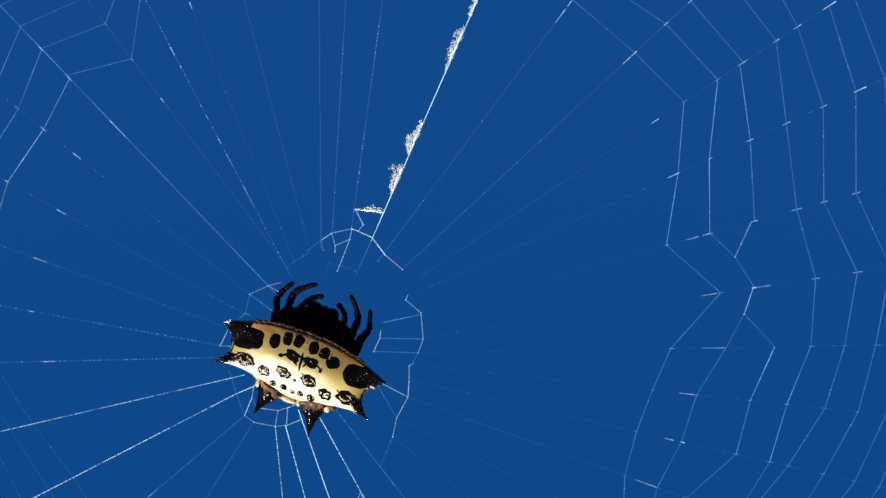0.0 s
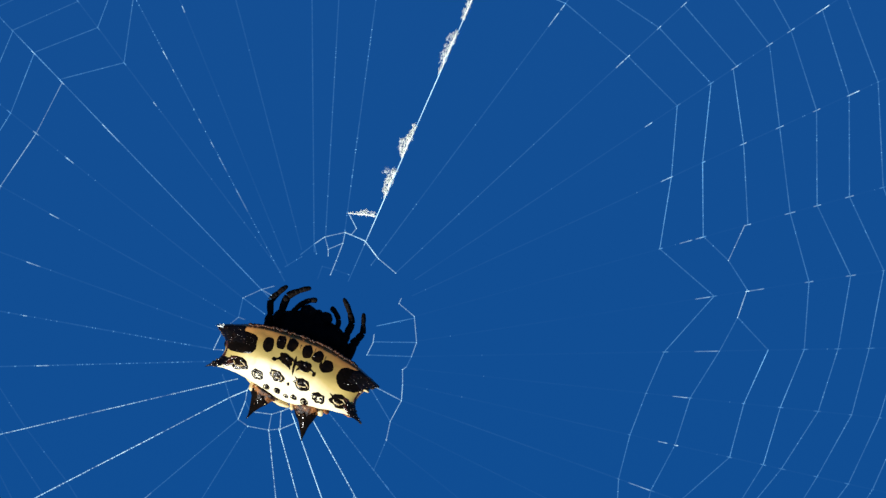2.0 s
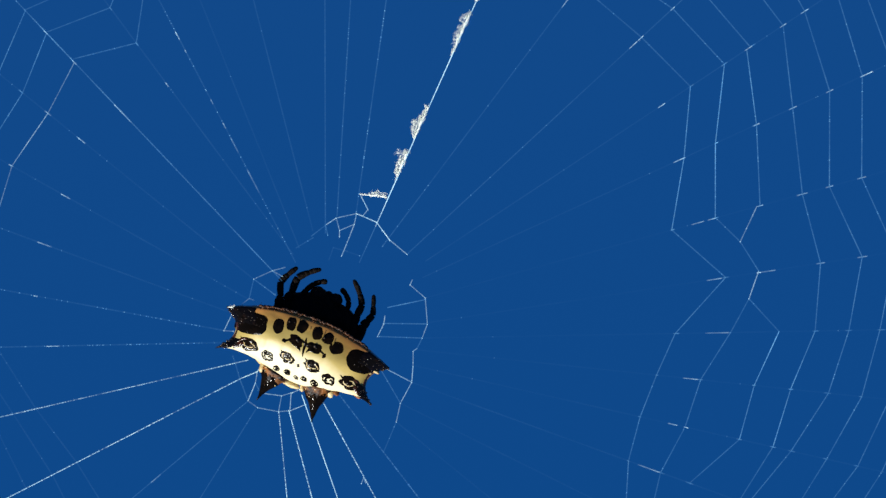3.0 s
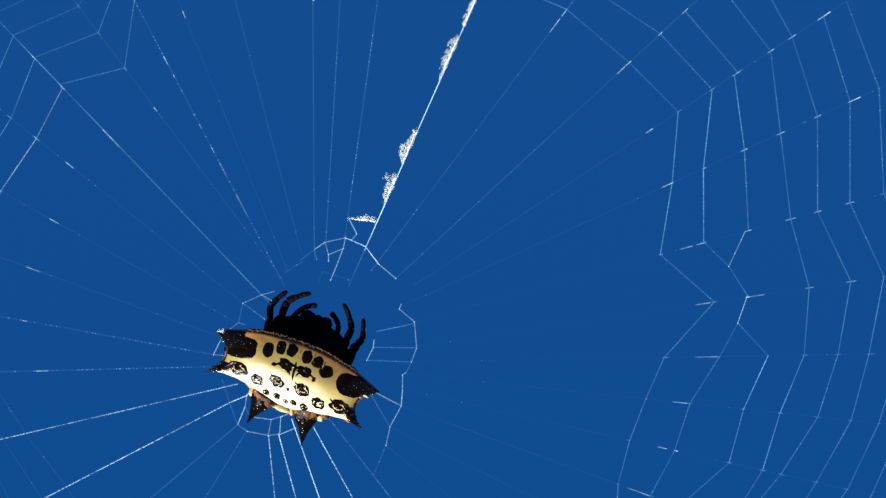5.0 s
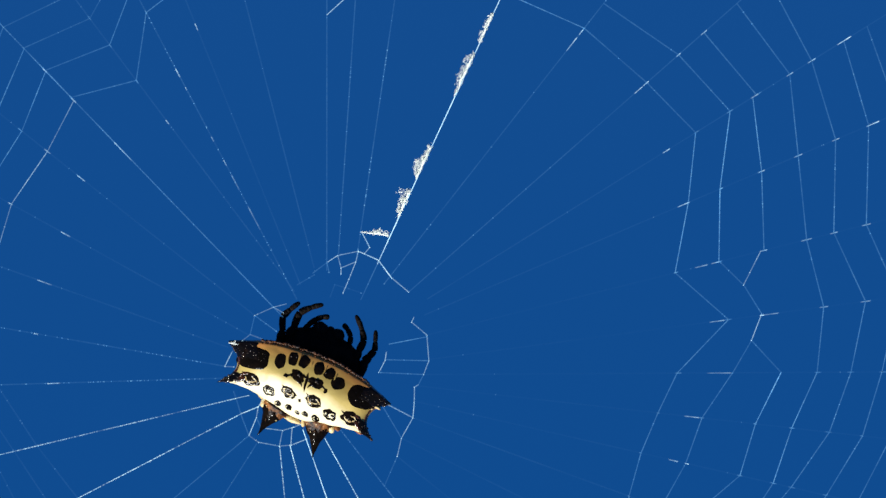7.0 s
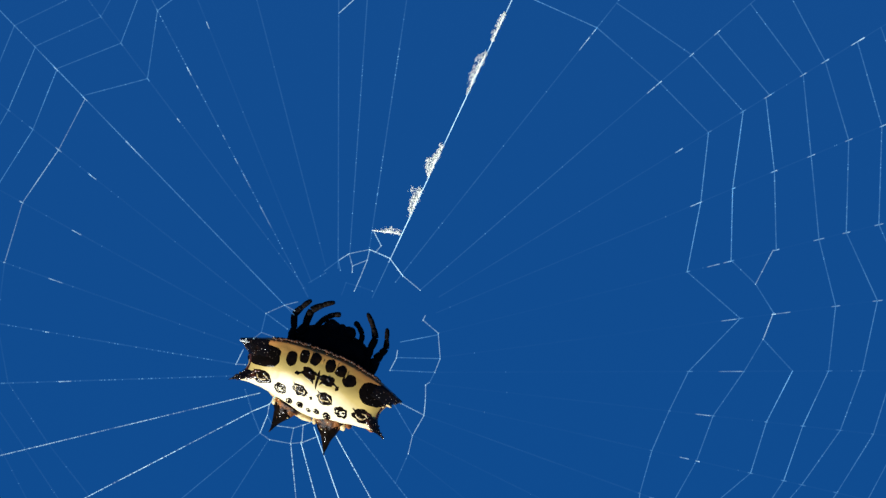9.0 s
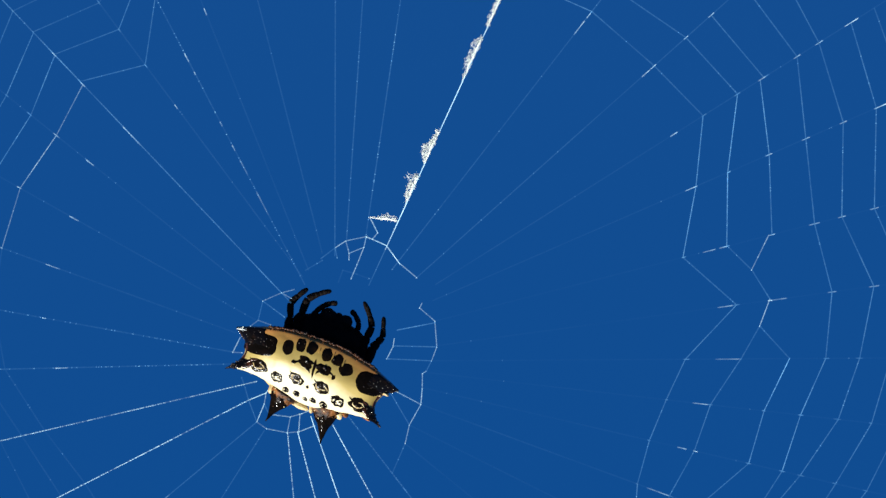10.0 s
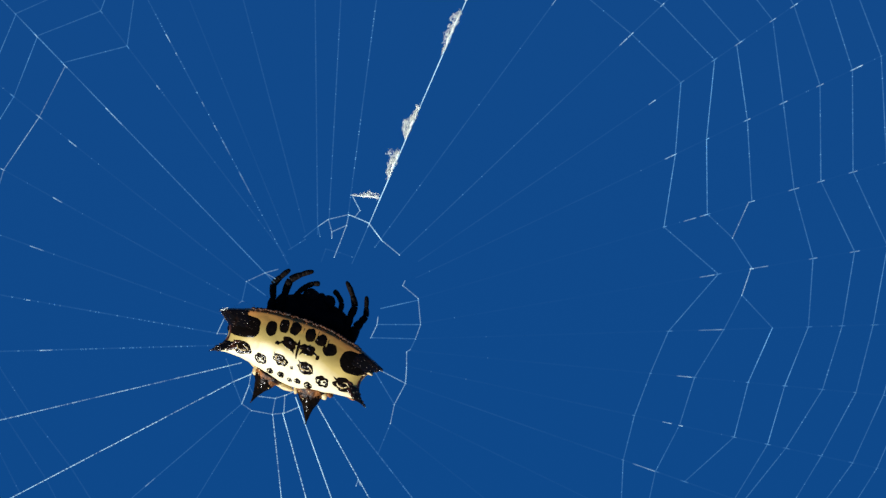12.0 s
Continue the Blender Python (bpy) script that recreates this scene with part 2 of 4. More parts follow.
def link(thick, *corners, name="hub_thread"):
    for p, q in zip(corners, corners[1:]):
        bm = bmesh.new()
        drawn_thread(bm, Vector(p), Vector(q), 0.85 * thick, 0.4)
        end, way, k = Vector(q), (Vector(q) - Vector(p)).normalized() * 0.05, thick * FINE * 1.7
        loft(bm, [end - way, end - way * 0.4, end + way * 0.4, end + way], [0.3 * k, k, k, 0.3 * k])
        part(name, bm, sunlit_silk if thick > 3.5 else silk, web)


# thickness also stands for how strongly each thread catches the light
R1 = strand("radial_thread", 133.08, 40.54, 0.46, 141.55, 5.09, -0.08, 3.60, 0.3)
R2 = strand("radial_thread", 125.15, 34.79, -1.70, 121.64, 5.97, -0.34, 0.49, 0.2)
R3 = strand("radial_thread", 118.05, 34.26, -2.73, 123.49, 5.40, -0.29, 0.80, 0.8)
R4 = strand("radial_thread", 112.30, 32.91, -3.20, 115.90, 6.21, -0.41, 0.35, 0.1)
R5 = strand("radial_thread", 104.12, 31.97, -3.54, 103.97, 7.05, -0.56, 0.53, 0.1)
R6 = strand("radial_thread", 91.17, 31.28, -3.37, 96.79, 6.73, -0.57, 1.20, 0.2)
R7 = strand("radial_thread", 86.83, 31.35, -3.17, 89.64, 7.73, -0.67, 1.20, 0.4)
R8 = strand("radial_thread", 81.06, 31.71, -2.79, 79.74, 7.68, -0.64, 1.20, 0.7)
R9 = strand("radial_thread", 66.39, 33.90, -1.39, 70.12, 4.85, -0.40, 2.50, 0.2)
R10 = strand("radial_thread", 54.90, 37.47, 0.33, 60.06, 6.66, -0.47, 0.75, 0.3)
R11 = strand("radial_thread", 44.74, 42.97, 2.48, 45.80, 7.37, -0.38, 0.66, 0.3)
R12 = strand("radial_thread", 36.21, 50.10, 4.60, 36.62, 8.09, -0.29, 0.25, 0.1)
R13 = strand("radial_thread", 28.14, 49.23, 4.70, 29.86, 7.23, -0.24, 0.20, 0.1)
R14 = strand("radial_thread", 18.61, 45.92, 3.81, 17.92, 6.78, -0.15, 0.09, 0.1)
R15 = strand("radial_thread", 10.26, 44.74, 2.90, 1.98, 6.56, -0.06, 0.09, 0.1)
R16 = strand("radial_thread", 1.75, 43.51, 1.89, 351.46, 6.27, -0.00, 0.12, 0.1)
R17 = strand("radial_thread", 353.80, 44.79, 0.87, 341.94, 5.81, 0.04, 0.12, 0.1)
R18 = strand("radial_thread", 345.60, 45.86, -0.20, 331.46, 6.27, 0.12, 0.16, 0.1)
R19 = strand("radial_thread", 336.67, 32.68, 0.52, 321.64, 6.90, 0.20, 0.33, 0.1)
R20 = strand("radial_thread", 325.69, 23.32, 0.53, 307.75, 7.44, 0.32, 0.23, 0.1)
R21 = strand("radial_thread", 312.70, 21.90, 0.71, 300.17, 8.45, 0.44, 0.23, 0.1)
R22 = strand("radial_thread", 297.48, 19.43, 1.04, 270.88, 5.29, 0.48, 3.20, 0.7)
R23 = strand("radial_thread", 286.00, 18.36, 1.35, 256.23, 5.58, 0.60, 9.00, 0.6)
R24 = strand("radial_thread", 275.11, 18.52, 1.78, 243.39, 5.91, 0.70, 10.50, 0.3)
R25 = strand("radial_thread", 268.13, 18.55, 2.09, 240.62, 7.36, 0.94, 12.00, 0.5)
R26 = strand("radial_thread", 259.92, 18.95, 2.50, 235.80, 7.74, 1.03, 8.50, 0.6)
R27 = strand("radial_thread", 233.24, 21.61, 4.20, 226.36, 8.68, 1.24, 1.20, 0.2)
R28 = strand("radial_thread", 219.71, 24.19, 5.51, 220.90, 8.68, 1.24, 1.80, 0.2)
R29 = strand("radial_thread", 205.92, 30.31, 8.61, 209.44, 8.20, 1.12, 15.00, 0.5)
R30 = strand("radial_thread", 192.28, 30.57, 8.49, 200.93, 7.98, 1.01, 9.00, 0.9)
R31 = strand("radial_thread", 181.07, 27.22, 5.97, 188.83, 8.55, 0.97, 1.20, 0.8)
R32 = strand("radial_thread", 170.75, 28.15, 5.30, 183.13, 8.16, 0.81, 0.90, 0.8)
R33 = strand("radial_thread", 160.98, 28.82, 4.20, 173.08, 8.02, 0.60, 0.50, 0.5)
R34 = strand("radial_thread", 151.70, 28.57, 2.60, 163.86, 6.82, 0.30, 0.33, 0.3)
R35 = strand("radial_thread", 141.56, 32.50, 1.54, 151.46, 6.83, 0.08, 0.33, 0.3)
spiral(4.0, (R4, 23.01), (R3, 23.21), (R2, 18.93), (R1, 21.92))
spiral(5.2, (R1, 21.63), (R35, 19.02), (R34, 19.35), (R33, 17.86))
spiral(0.6, (R33, 17.86), (R32, 17.47), (R31, 16.13), (R30, 14.71), (R29, 13.24), (R28, 13.18))
spiral(3.0, (R3, 25.31), (R2, 22.04), (R1, 24.53))
spiral(4.6, (R1, 24.47), (R35, 21.31), (R34, 21.46), (R33, 20.12))
spiral(0.5, (R33, 20.12), (R32, 19.60), (R31, 18.05), (R30, 16.37), (R29, 15.19), (R28, 15.65))
spiral(2.5, (R3, 27.08), (R2, 24.35), (R1, 26.69))
spiral(4.4, (R1, 26.63), (R35, 23.50), (R34, 23.44), (R33, 22.12))
spiral(0.45, (R31, 19.65), (R30, 17.95), (R29, 17.31))
spiral(2.5, (R2, 26.47), (R1, 28.70), (R35, 25.39))
spiral(6, (R6, 18.49), (R7, 19.42))
spiral(4.2, (R9, 24.89), (R10, 24.05))
spiral(1.9, (R10, 24.05), (R11, 23.59), (R12, 23.46))
spiral(4.45, (R12, 23.46), (R13, 21.27), (R14, 18.80))
spiral(2.96, (R14, 18.80), (R15, 21.95))
spiral(2.7, (R15, 21.95), (R16, 18.35), (R17, 17.73), (R18, 16.91), (R19, 16.78), (R20, 18.40))
spiral(2.5, (R10, 26.26), (R11, 26.56), (R12, 26.31))
spiral(4.79, (R12, 26.31), (R13, 23.71), (R14, 22.00))
spiral(2.17, (R16, 22.28), (R17, 20.90), (R18, 20.24), (R19, 19.26), (R20, 20.25))
spiral(2.5, (R11, 28.90), (R12, 28.46))
spiral(3.5, (R12, 28.16), (R13, 26.87), (R14, 25.26))
spiral(4.45, (R16, 25.70), (R17, 24.74), (R18, 24.27))
spiral(2.96, (R18, 24.27), (R19, 21.50))
spiral(2.05, (R11, 31.92), (R12, 31.15))
spiral(2.3, (R12, 31.15), (R13, 29.62), (R14, 28.31), (R15, 28.66), (R16, 28.23))
spiral(3.88, (R16, 28.23), (R17, 27.34), (R18, 26.74))
spiral(2.28, (R18, 26.74), (R19, 25.32))
spiral(2.05, (R11, 34.64), (R12, 32.90), (R13, 32.40))
spiral(3.31, (R13, 32.40), (R14, 30.24))
spiral(2.17, (R14, 30.24), (R15, 31.57))
spiral(2.8, (R15, 31.57), (R16, 30.59), (R17, 30.03), (R18, 28.08), (R19, 25.96))
spiral(2.28, (R12, 35.44), (R13, 34.83))
spiral(3.08, (R13, 34.83), (R14, 32.53))
spiral(2.05, (R14, 32.53), (R15, 33.86))
spiral(2.7, (R15, 33.86), (R16, 32.74), (R17, 32.39), (R18, 30.70), (R19, 29.19))
spiral(2.17, (R12, 37.27), (R13, 36.97), (R14, 34.91), (R15, 35.95), (R16, 34.88), (R17, 34.34), (R18, 33.00), (R19, 30.93))
spiral(2.05, (R17, 36.01), (R18, 34.78), (R19, 33.05))
link(5.5, (-0.74, 7.31, -0.63), (0.01, 7.82, -0.68), (1.5, 8.18, -0.69))
link(7.8, (1.5, 8.18, -0.69), (2.94, 7.59, -0.61))
link(11.7, (2.94, 7.59, -0.61), (3.91, 6.29, -0.49))
link(5.2, (3.91, 6.29, -0.49), (5.14, 5.28, -0.38))
link(2.6, (-1.83, 6.46, -0.52), (-0.74, 7.31, -0.63))
link(3.2, (-0.78, 7.31, -0.63), (-0.63, 6.56, -0.56))
link(5.2, (0.01, 7.82, -0.68), (0.24, 6.91, -0.6), (0.23, 6.45, -0.56))
link(5.2, (0.24, 6.91, -0.6), (1.32, 7.39, -0.63), (1.5, 8.18, -0.69))
link(5.9, (1.77, 9.59, -0.8), (2.33, 8.49, -0.7), (1.95, 8.02, -0.67), (1.54, 8.14, -0.69))
link(4.5, (1.32, 7.39, -0.63), (0.81, 6.09, -0.53), (0.37, 5.04, -0.44))
link(1.0, (-2.96, 5.58, -0.39), (-1.71, 6.34, -0.52))
link(0.5, (-0.58, 4.69, -0.39), (-0.23, 5.65, -0.48))
link(0.5, (-0.23, 5.65, -0.48), (0.79, 5.38, -0.47), (1.74, 5.06, -0.44))
link(5.2, (5.52, 3.41, -0.26), (5.35, 3.02, -0.24), (6.45, 2.09, -0.15), (6.59, 0.14, -0.05), (6.2, -0.93, -0.0))
link(1.5, (6.2, -0.93, -0.0), (5.82, -1.72, 0.04))
link(5.2, (5.82, -1.72, 0.04), (5.53, -1.93, 0.05), (5.51, -3.08, 0.12), (5.41, -4.28, 0.2), (4.56, -5.88, 0.32), (4.25, -7.3, 0.44))
link(1.0, (4.25, -7.3, 0.44), (3.3, -9.59, 0.68))
link(3.4, (3.67, 1.29, -0.16), (6.45, 1.96, -0.15))
link(2.9, (3.44, 0.1, -0.08), (6.59, 0.14, -0.05))
link(2.9, (2.93, -0.89, -0.01), (6.2, -0.93, -0.0))
link(4.6, (3.49, 0.69, -0.12), (3.4, 0.06, -0.08), (2.93, -0.89, -0.01))
link(5.0, (3.6, -3.34, 0.16), (5.41, -4.28, 0.2))
link(2.6, (2.65, -2.5, 0.12), (4.56, -5.88, 0.32))
link(5.2, (-3.73, 4.17, -0.21), (-4.68, 3.92, -0.11), (-6.04, 3.31, 0.08))
link(1.8, (-6.04, 3.31, 0.08), (-6.39, 1.89, 0.28))
link(4.0, (-6.39, 1.89, 0.28), (-6.95, 1.45, 0.40))
link(3.2, (-6.04, 3.31, 0.08), (-4.5, 2.13, 0.07))
link(4.6, (-6.39, 1.89, 0.28), (-5.5, 1.55, 0.23))
link(3.9, (-4.68, 3.92, -0.11), (-3.98, 3.5, -0.12))
link(5.2, (-7.68, 0.67, 0.6), (-8.23, -0.44, 0.82), (-7.58, -0.5, 0.73))
link(11.0, (-7.14, -4.03, 1.12), (-5.87, -3.52, 0.87), (-5.42, -2.88, 0.75))
link(1.4, (-7.45, -2.85, 1.01), (-7.14, -4.03, 1.12))
link(2.4, (-7.14, -4.03, 1.12), (-6.56, -5.68, 1.24))
link(6.0, (-6.56, -5.68, 1.24), (-5.87, -6.2, 1.21), (-4.36, -6.53, 1.04), (-3.49, -6.46, 0.93), (-2.37, -6.01, 0.76))
link(6.5, (-6.56, -5.68, 1.24), (-6.01, -4.35, 0.99), (-5.87, -3.52, 0.87))
link(2.0, (-6.01, -4.35, 0.99), (-5.72, -5.05, 1.0))
link(6.0, (-5.65, -5.11, 1.04), (-4.13, -5.35, 0.87), (-3.31, -5.11, 0.75), (-2.81, -4.9, 0.68))
link(5.2, (-4.36, -6.53, 1.04), (-4.13, -5.35, 0.87))
link(5.2, (-3.53, -6.46, 0.93), (-3.43, -5.15, 0.77))
link(4.6, (-7.45, -2.85, 1.01), (-6.55, -2.66, 0.85))
link(1.4, (-7.45, -2.85, 1.01), (-7.62, -2.35, 0.98))
link(4.5, (1.99, -12.0, 1.02), (1.83, -11.53, 0.98), (1.65, -12.0, 1.04))
link(5, (30.05, 10.08, 2.23), (28.95, 7.38, 1.9), name="spiral_thread")
link(2, (28.95, 7.38, 1.9), (30.28, 5.24, 1.83), name="spiral_thread")
link(5, (30.28, 5.24, 1.83), (29.65, 3.11, 1.59), name="spiral_thread")
link(2.2, (29.65, 3.11, 1.59), (31.82, 0.68, 1.44), name="spiral_thread")
link(1.8, (29.65, 3.11, 1.59), (28.41, 0.45, 1.28), name="spiral_thread")
link(1.2, (27.17, 9.1, 1.83), (28.95, 7.38, 1.9), name="spiral_thread")
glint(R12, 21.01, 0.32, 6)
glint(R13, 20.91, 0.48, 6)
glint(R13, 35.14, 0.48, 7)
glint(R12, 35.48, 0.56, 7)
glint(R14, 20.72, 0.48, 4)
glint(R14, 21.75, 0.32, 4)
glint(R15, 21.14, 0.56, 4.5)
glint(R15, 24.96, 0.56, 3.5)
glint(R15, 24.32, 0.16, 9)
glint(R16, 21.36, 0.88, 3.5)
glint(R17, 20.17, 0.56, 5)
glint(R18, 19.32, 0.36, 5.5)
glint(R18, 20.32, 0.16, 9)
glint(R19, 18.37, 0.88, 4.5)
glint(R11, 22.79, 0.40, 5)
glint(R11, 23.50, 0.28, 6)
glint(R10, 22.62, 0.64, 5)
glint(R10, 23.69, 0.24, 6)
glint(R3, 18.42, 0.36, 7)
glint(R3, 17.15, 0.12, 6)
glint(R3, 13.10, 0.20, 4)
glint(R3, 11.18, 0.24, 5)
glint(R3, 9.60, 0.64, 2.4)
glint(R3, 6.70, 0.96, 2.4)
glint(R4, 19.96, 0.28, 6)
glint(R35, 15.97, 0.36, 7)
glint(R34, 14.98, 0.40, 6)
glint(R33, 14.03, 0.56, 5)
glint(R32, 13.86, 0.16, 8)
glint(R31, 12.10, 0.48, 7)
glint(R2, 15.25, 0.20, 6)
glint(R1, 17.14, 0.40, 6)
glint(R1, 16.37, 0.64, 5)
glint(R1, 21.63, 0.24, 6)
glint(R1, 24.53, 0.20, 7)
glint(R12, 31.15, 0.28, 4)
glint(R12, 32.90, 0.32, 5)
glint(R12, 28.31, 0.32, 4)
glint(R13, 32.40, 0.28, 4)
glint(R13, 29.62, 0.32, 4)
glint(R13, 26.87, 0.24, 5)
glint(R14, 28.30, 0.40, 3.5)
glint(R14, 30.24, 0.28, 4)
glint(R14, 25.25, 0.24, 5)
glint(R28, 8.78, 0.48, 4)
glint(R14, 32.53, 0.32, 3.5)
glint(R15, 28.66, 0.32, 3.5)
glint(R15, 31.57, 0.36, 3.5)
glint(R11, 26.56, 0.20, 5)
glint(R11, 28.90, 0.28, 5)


def tuft(a, b, wide, lean, curls, skew=1.0):
    """A flock of woolly silk on the strand from a to b: tangled locks fluffed out to one side, with gaps between; skew moves its bulk."""
    bm = bmesh.new()
    along = b - a
    side = Vector((-along.y, along.x, 0)).normalized()

    def full(f):
        return math.sin(math.pi * (0.04 + 0.92 * f) ** skew) ** 0.7 * (0.8 + 0.6 * noise.noise((f * 5, curls, 0.5)))

    locks = []
    for _ in range(16 + int(along.length * 14)):
        f, out = rnd.random(), rnd.random() ** 1.9
        locks.append((a + along * f + side * (lean * wide * full(f) * out), full(f), rnd.uniform(0.02, 0.06) * (0.6 + wide)))
    for _ in range(curls):
        c, bulk, spread = rnd.choice(locks)
        p = c + along.normalized() * rnd.gauss(0, spread * 1.5) + side * lean * abs(rnd.gauss(0, spread)) + Vector((0, 0, rnd.gauss(0, spread)))
        d = (along.normalized() * rnd.uniform(-1, 1) + side * lean * rnd.uniform(-0.5, 1.0) + Vector((0, 0, rnd.uniform(-0.4, 0.4)))).normalized()
        bend = rnd.uniform(-0.8, 0.8)
        path = [p]
        for _ in range(5):
            d = (Matrix.Rotation(bend, 3, "Z") @ d + 0.3 * Vector((rnd.uniform(-1, 1), rnd.uniform(-1, 1), rnd.uniform(-1, 1)))).normalized()
            path.append(path[-1] + d * rnd.uniform(0.015, 0.045) * (0.5 + bulk))
        k = rnd.uniform(0.005, 0.013)
        tube(bm, path, [k * q for q in (0.5, 1, 1.2, 1.1, 0.9, 0.4)], 3)
    core = []
    for i in range(25):
        f = i / 24
        core.append((a + along * f + side * (lean * wide * full(f) * 0.12 * (1 + noise.noise((f * 7, curls, 2.5)))), 0.022 + wide * full(f) * 0.10 * (1 + noise.noise((f * 9, curls, 7.5)))))
    tube(bm, [p for p, _ in core], [r for _, r in core], 8)
    part("silk_tuft", bm, woolly_silk, web, "woolly off-white silk tuft")


def along_strand(r, s):
    return r[0] + r[1] * s


for s0, s1, wide, lean, curls, skew in ((7.0, 9.0, 0.82, 1.0, 700, 1.8), (10.1, 12.7, 0.70, 0.9, 860, 1.2), (16.8, 20.1, 0.56, 0.85, 620, 1.1), (21.0, 23.3, 0.46, 0.6, 400, 0.8), (25.5, 27.5, 0.45, 0.6, 260, 1.0)):
    tuft(along_strand(R9, s0), along_strand(R9, s1), wide, lean, int(curls * 1.2), skew)
tuft(Vector((-7.95, 1.3, 0.56)), Vector((-7.3, 1.16, 0.48)), 0.2, 0.6, 30)
tuft(Vector((1.77, 9.59, -0.8)), Vector((3.75, 9.4, -0.71)), 0.46, 0.9, 380, 2.6)
bm = bmesh.new()
drawn_thread(bm, along_strand(R9, 4.9), along_strand(R9, 30.0), 12.5, 0.35)
drawn_thread(bm, along_strand(R9, 3.0), along_strand(R9, 5.0), 7, 0.25)
part("silk_band", bm, sunlit_silk, web, "thick white silk strand bearing the tufts")

# ---- the spider ----
spider = tagged(new("spider"), "spiny orb-weaver with a cream abdomen and black spots, on its web", "spider")
spider.scale = (1.045, 1.045, 1.045)
CX = 0.1


def edge(x, front):
    """The abdomen's outline: how far forward or back it reaches at x."""
    if front:
        d = x - 0.12
        return 2.37 - 0.030 * d * d - 0.00026 * d ** 4 + 0.035 * noise.noise((x * 2.3, 1.0, 0.0))
    d = x - 0.4
    return -1.54 - 0.79 * math.exp(-(d / 2.8) ** 2) - 0.50 * min(1.1, abs(x - 0.25) / 6) ** 7 + 0.025 * noise.noise((x * 1.9, 7.0, 0.0))


def reach(v):
    """Half the abdomen's width from rear (v = -1) to front (v = 1): hollow flanks that run out into the side spines."""
    w = v + 0.2
    return 4.92 + (1.10 * (w / 1.2) ** 1.6 if w > 0 else 0.83 * (-w / 0.8) ** 2.2)


def across(x, y):
    f, r = edge(x, True), edge(x, False)
    v = max(-1.0, min(1.0, (2 * y - f - r) / (f - r)))
    return max(-1.0, min(1.0, (x - CX) / reach(v))), v, (f - r) / 2


def rounding(u, v):
    return ((1 - abs(u) ** 20) * (1 - abs(v) ** (40 if v > 0 else 16))) ** 0.5


def dome(x, y):
    """Height of the upper shell: a ridge before the middle, an even slope behind it."""
    u, v, half = across(x, y)
    w = v - 0.06
    if w > 0:
        height = 1.62 - 0.36 * (w / 0.94) ** 2
    else:
        height = 1.62 - 0.58 * half * (math.sqrt(w * w + 0.03) - 0.173)
    hollows = 0.05 * noise.noise((x * 0.8, y * 0.8, 2.0)) + 0.016 * noise.noise((x * 3.1, y * 3.1, 5.0))
    return (height * (1 - 0.70 * abs(u) ** 3) + hollows) * rounding(u, v)


def keel(x, y):
    """Depth of the lower side of the shell's rim."""
    u, v, half = across(x, y)
    return -0.32 * (1 - 0.5 * abs(u) ** 3) * rounding(u, v)


def spot_on(u, v):
    x = CX + u * reach(v)
    f, r = edge(x, True), edge(x, False)
    return x, (f + r) / 2 + v * (f - r) / 2


def granule(bm, p, r):
    """A tiny glossy knob of the skin."""
    made = bmesh.ops.create_icosphere(bm, subdivisions=1, radius=r * MM)
    bmesh.ops.translate(bm, verts=made["verts"], vec=p * MM)


def sheet(bm, us, vs, height):
    rows = []
    for u in us:
        row = []
        for v in vs:
            x, y = spot_on(u, v)
            row.append(bm.verts.new(Vector((x, y, height(x, y))) * MM))
        rows.append(row)
    for a, b in zip(rows, rows[1:]):
        for j in range(len(vs) - 1):
            bm.faces.new((a[j], b[j], b[j + 1], a[j + 1]))


us = [-math.cos(math.pi * i / 96) for i in range(97)]
vs = [-math.cos(math.pi * j / 48) for j in range(49)]
bm = bmesh.new()
sheet(bm, us, vs, dome)
sheet(bm, us, vs[::-1], keel)
bmesh.ops.remove_doubles(bm, verts=bm.verts, dist=1e-7)
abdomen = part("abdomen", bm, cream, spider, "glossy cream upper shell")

bm = bmesh.new()
rows = []
for i in range(41):
    a = 2 * math.pi * i / 40
    row = []
    for j in range(9):
        f = j / 8
        x, y = 4.5 * math.cos(a), 2.0 * math.sin(a)
        wide = math.cos(f * math.pi / 2) ** 0.6
        p = Vector((x * wide * (1 - 0.25 * f), y * wide * (1 - 0.1 * f) - 0.55 * math.sin(f * math.pi) - 0.6 * f, -2.6 * f))
        row.append(bm.verts.new((p + 0.10 * noise.noise_vector(p * 1.6)) * MM))
    rows.append(row)
for a, b in zip(rows, rows[1:]):
    for j in range(8):
        bm.faces.new((a[j], a[j + 1], b[j + 1], b[j]))
bmesh.ops.remove_doubles(bm, verts=bm.verts, dist=3e-5)
part("underside", bm, under_brown, spider, "mottled brown underside")

# the front edge: a jagged dark crust that hangs over it, with orange grains behind
bm = bmesh.new()
for k in range(64):
    x = -3.7 + 7.9 * k / 63 + rnd.uniform(-0.05, 0.05)
    long = rnd.uniform(0.06, 0.16)
    out = rnd.uniform(0.0, 0.09)
    path = [Vector((q, edge(q, True) + out + rnd.uniform(-0.02, 0.03), dome(q, edge(q, True) - 0.10) + rnd.uniform(-0.04, 0.05))) for q in (x - long, x - long * 0.4, x + long * 0.4, x + long)]
    wide = rnd.uniform(0.05, 0.11)
    tube(bm, path, [wide * s for s in (0.4, 1.0, 1.0, 0.4)], 6)
part("front_rim", bm, rim_dark, abdomen, "jagged dark brown front edge")
bm = bmesh.new()
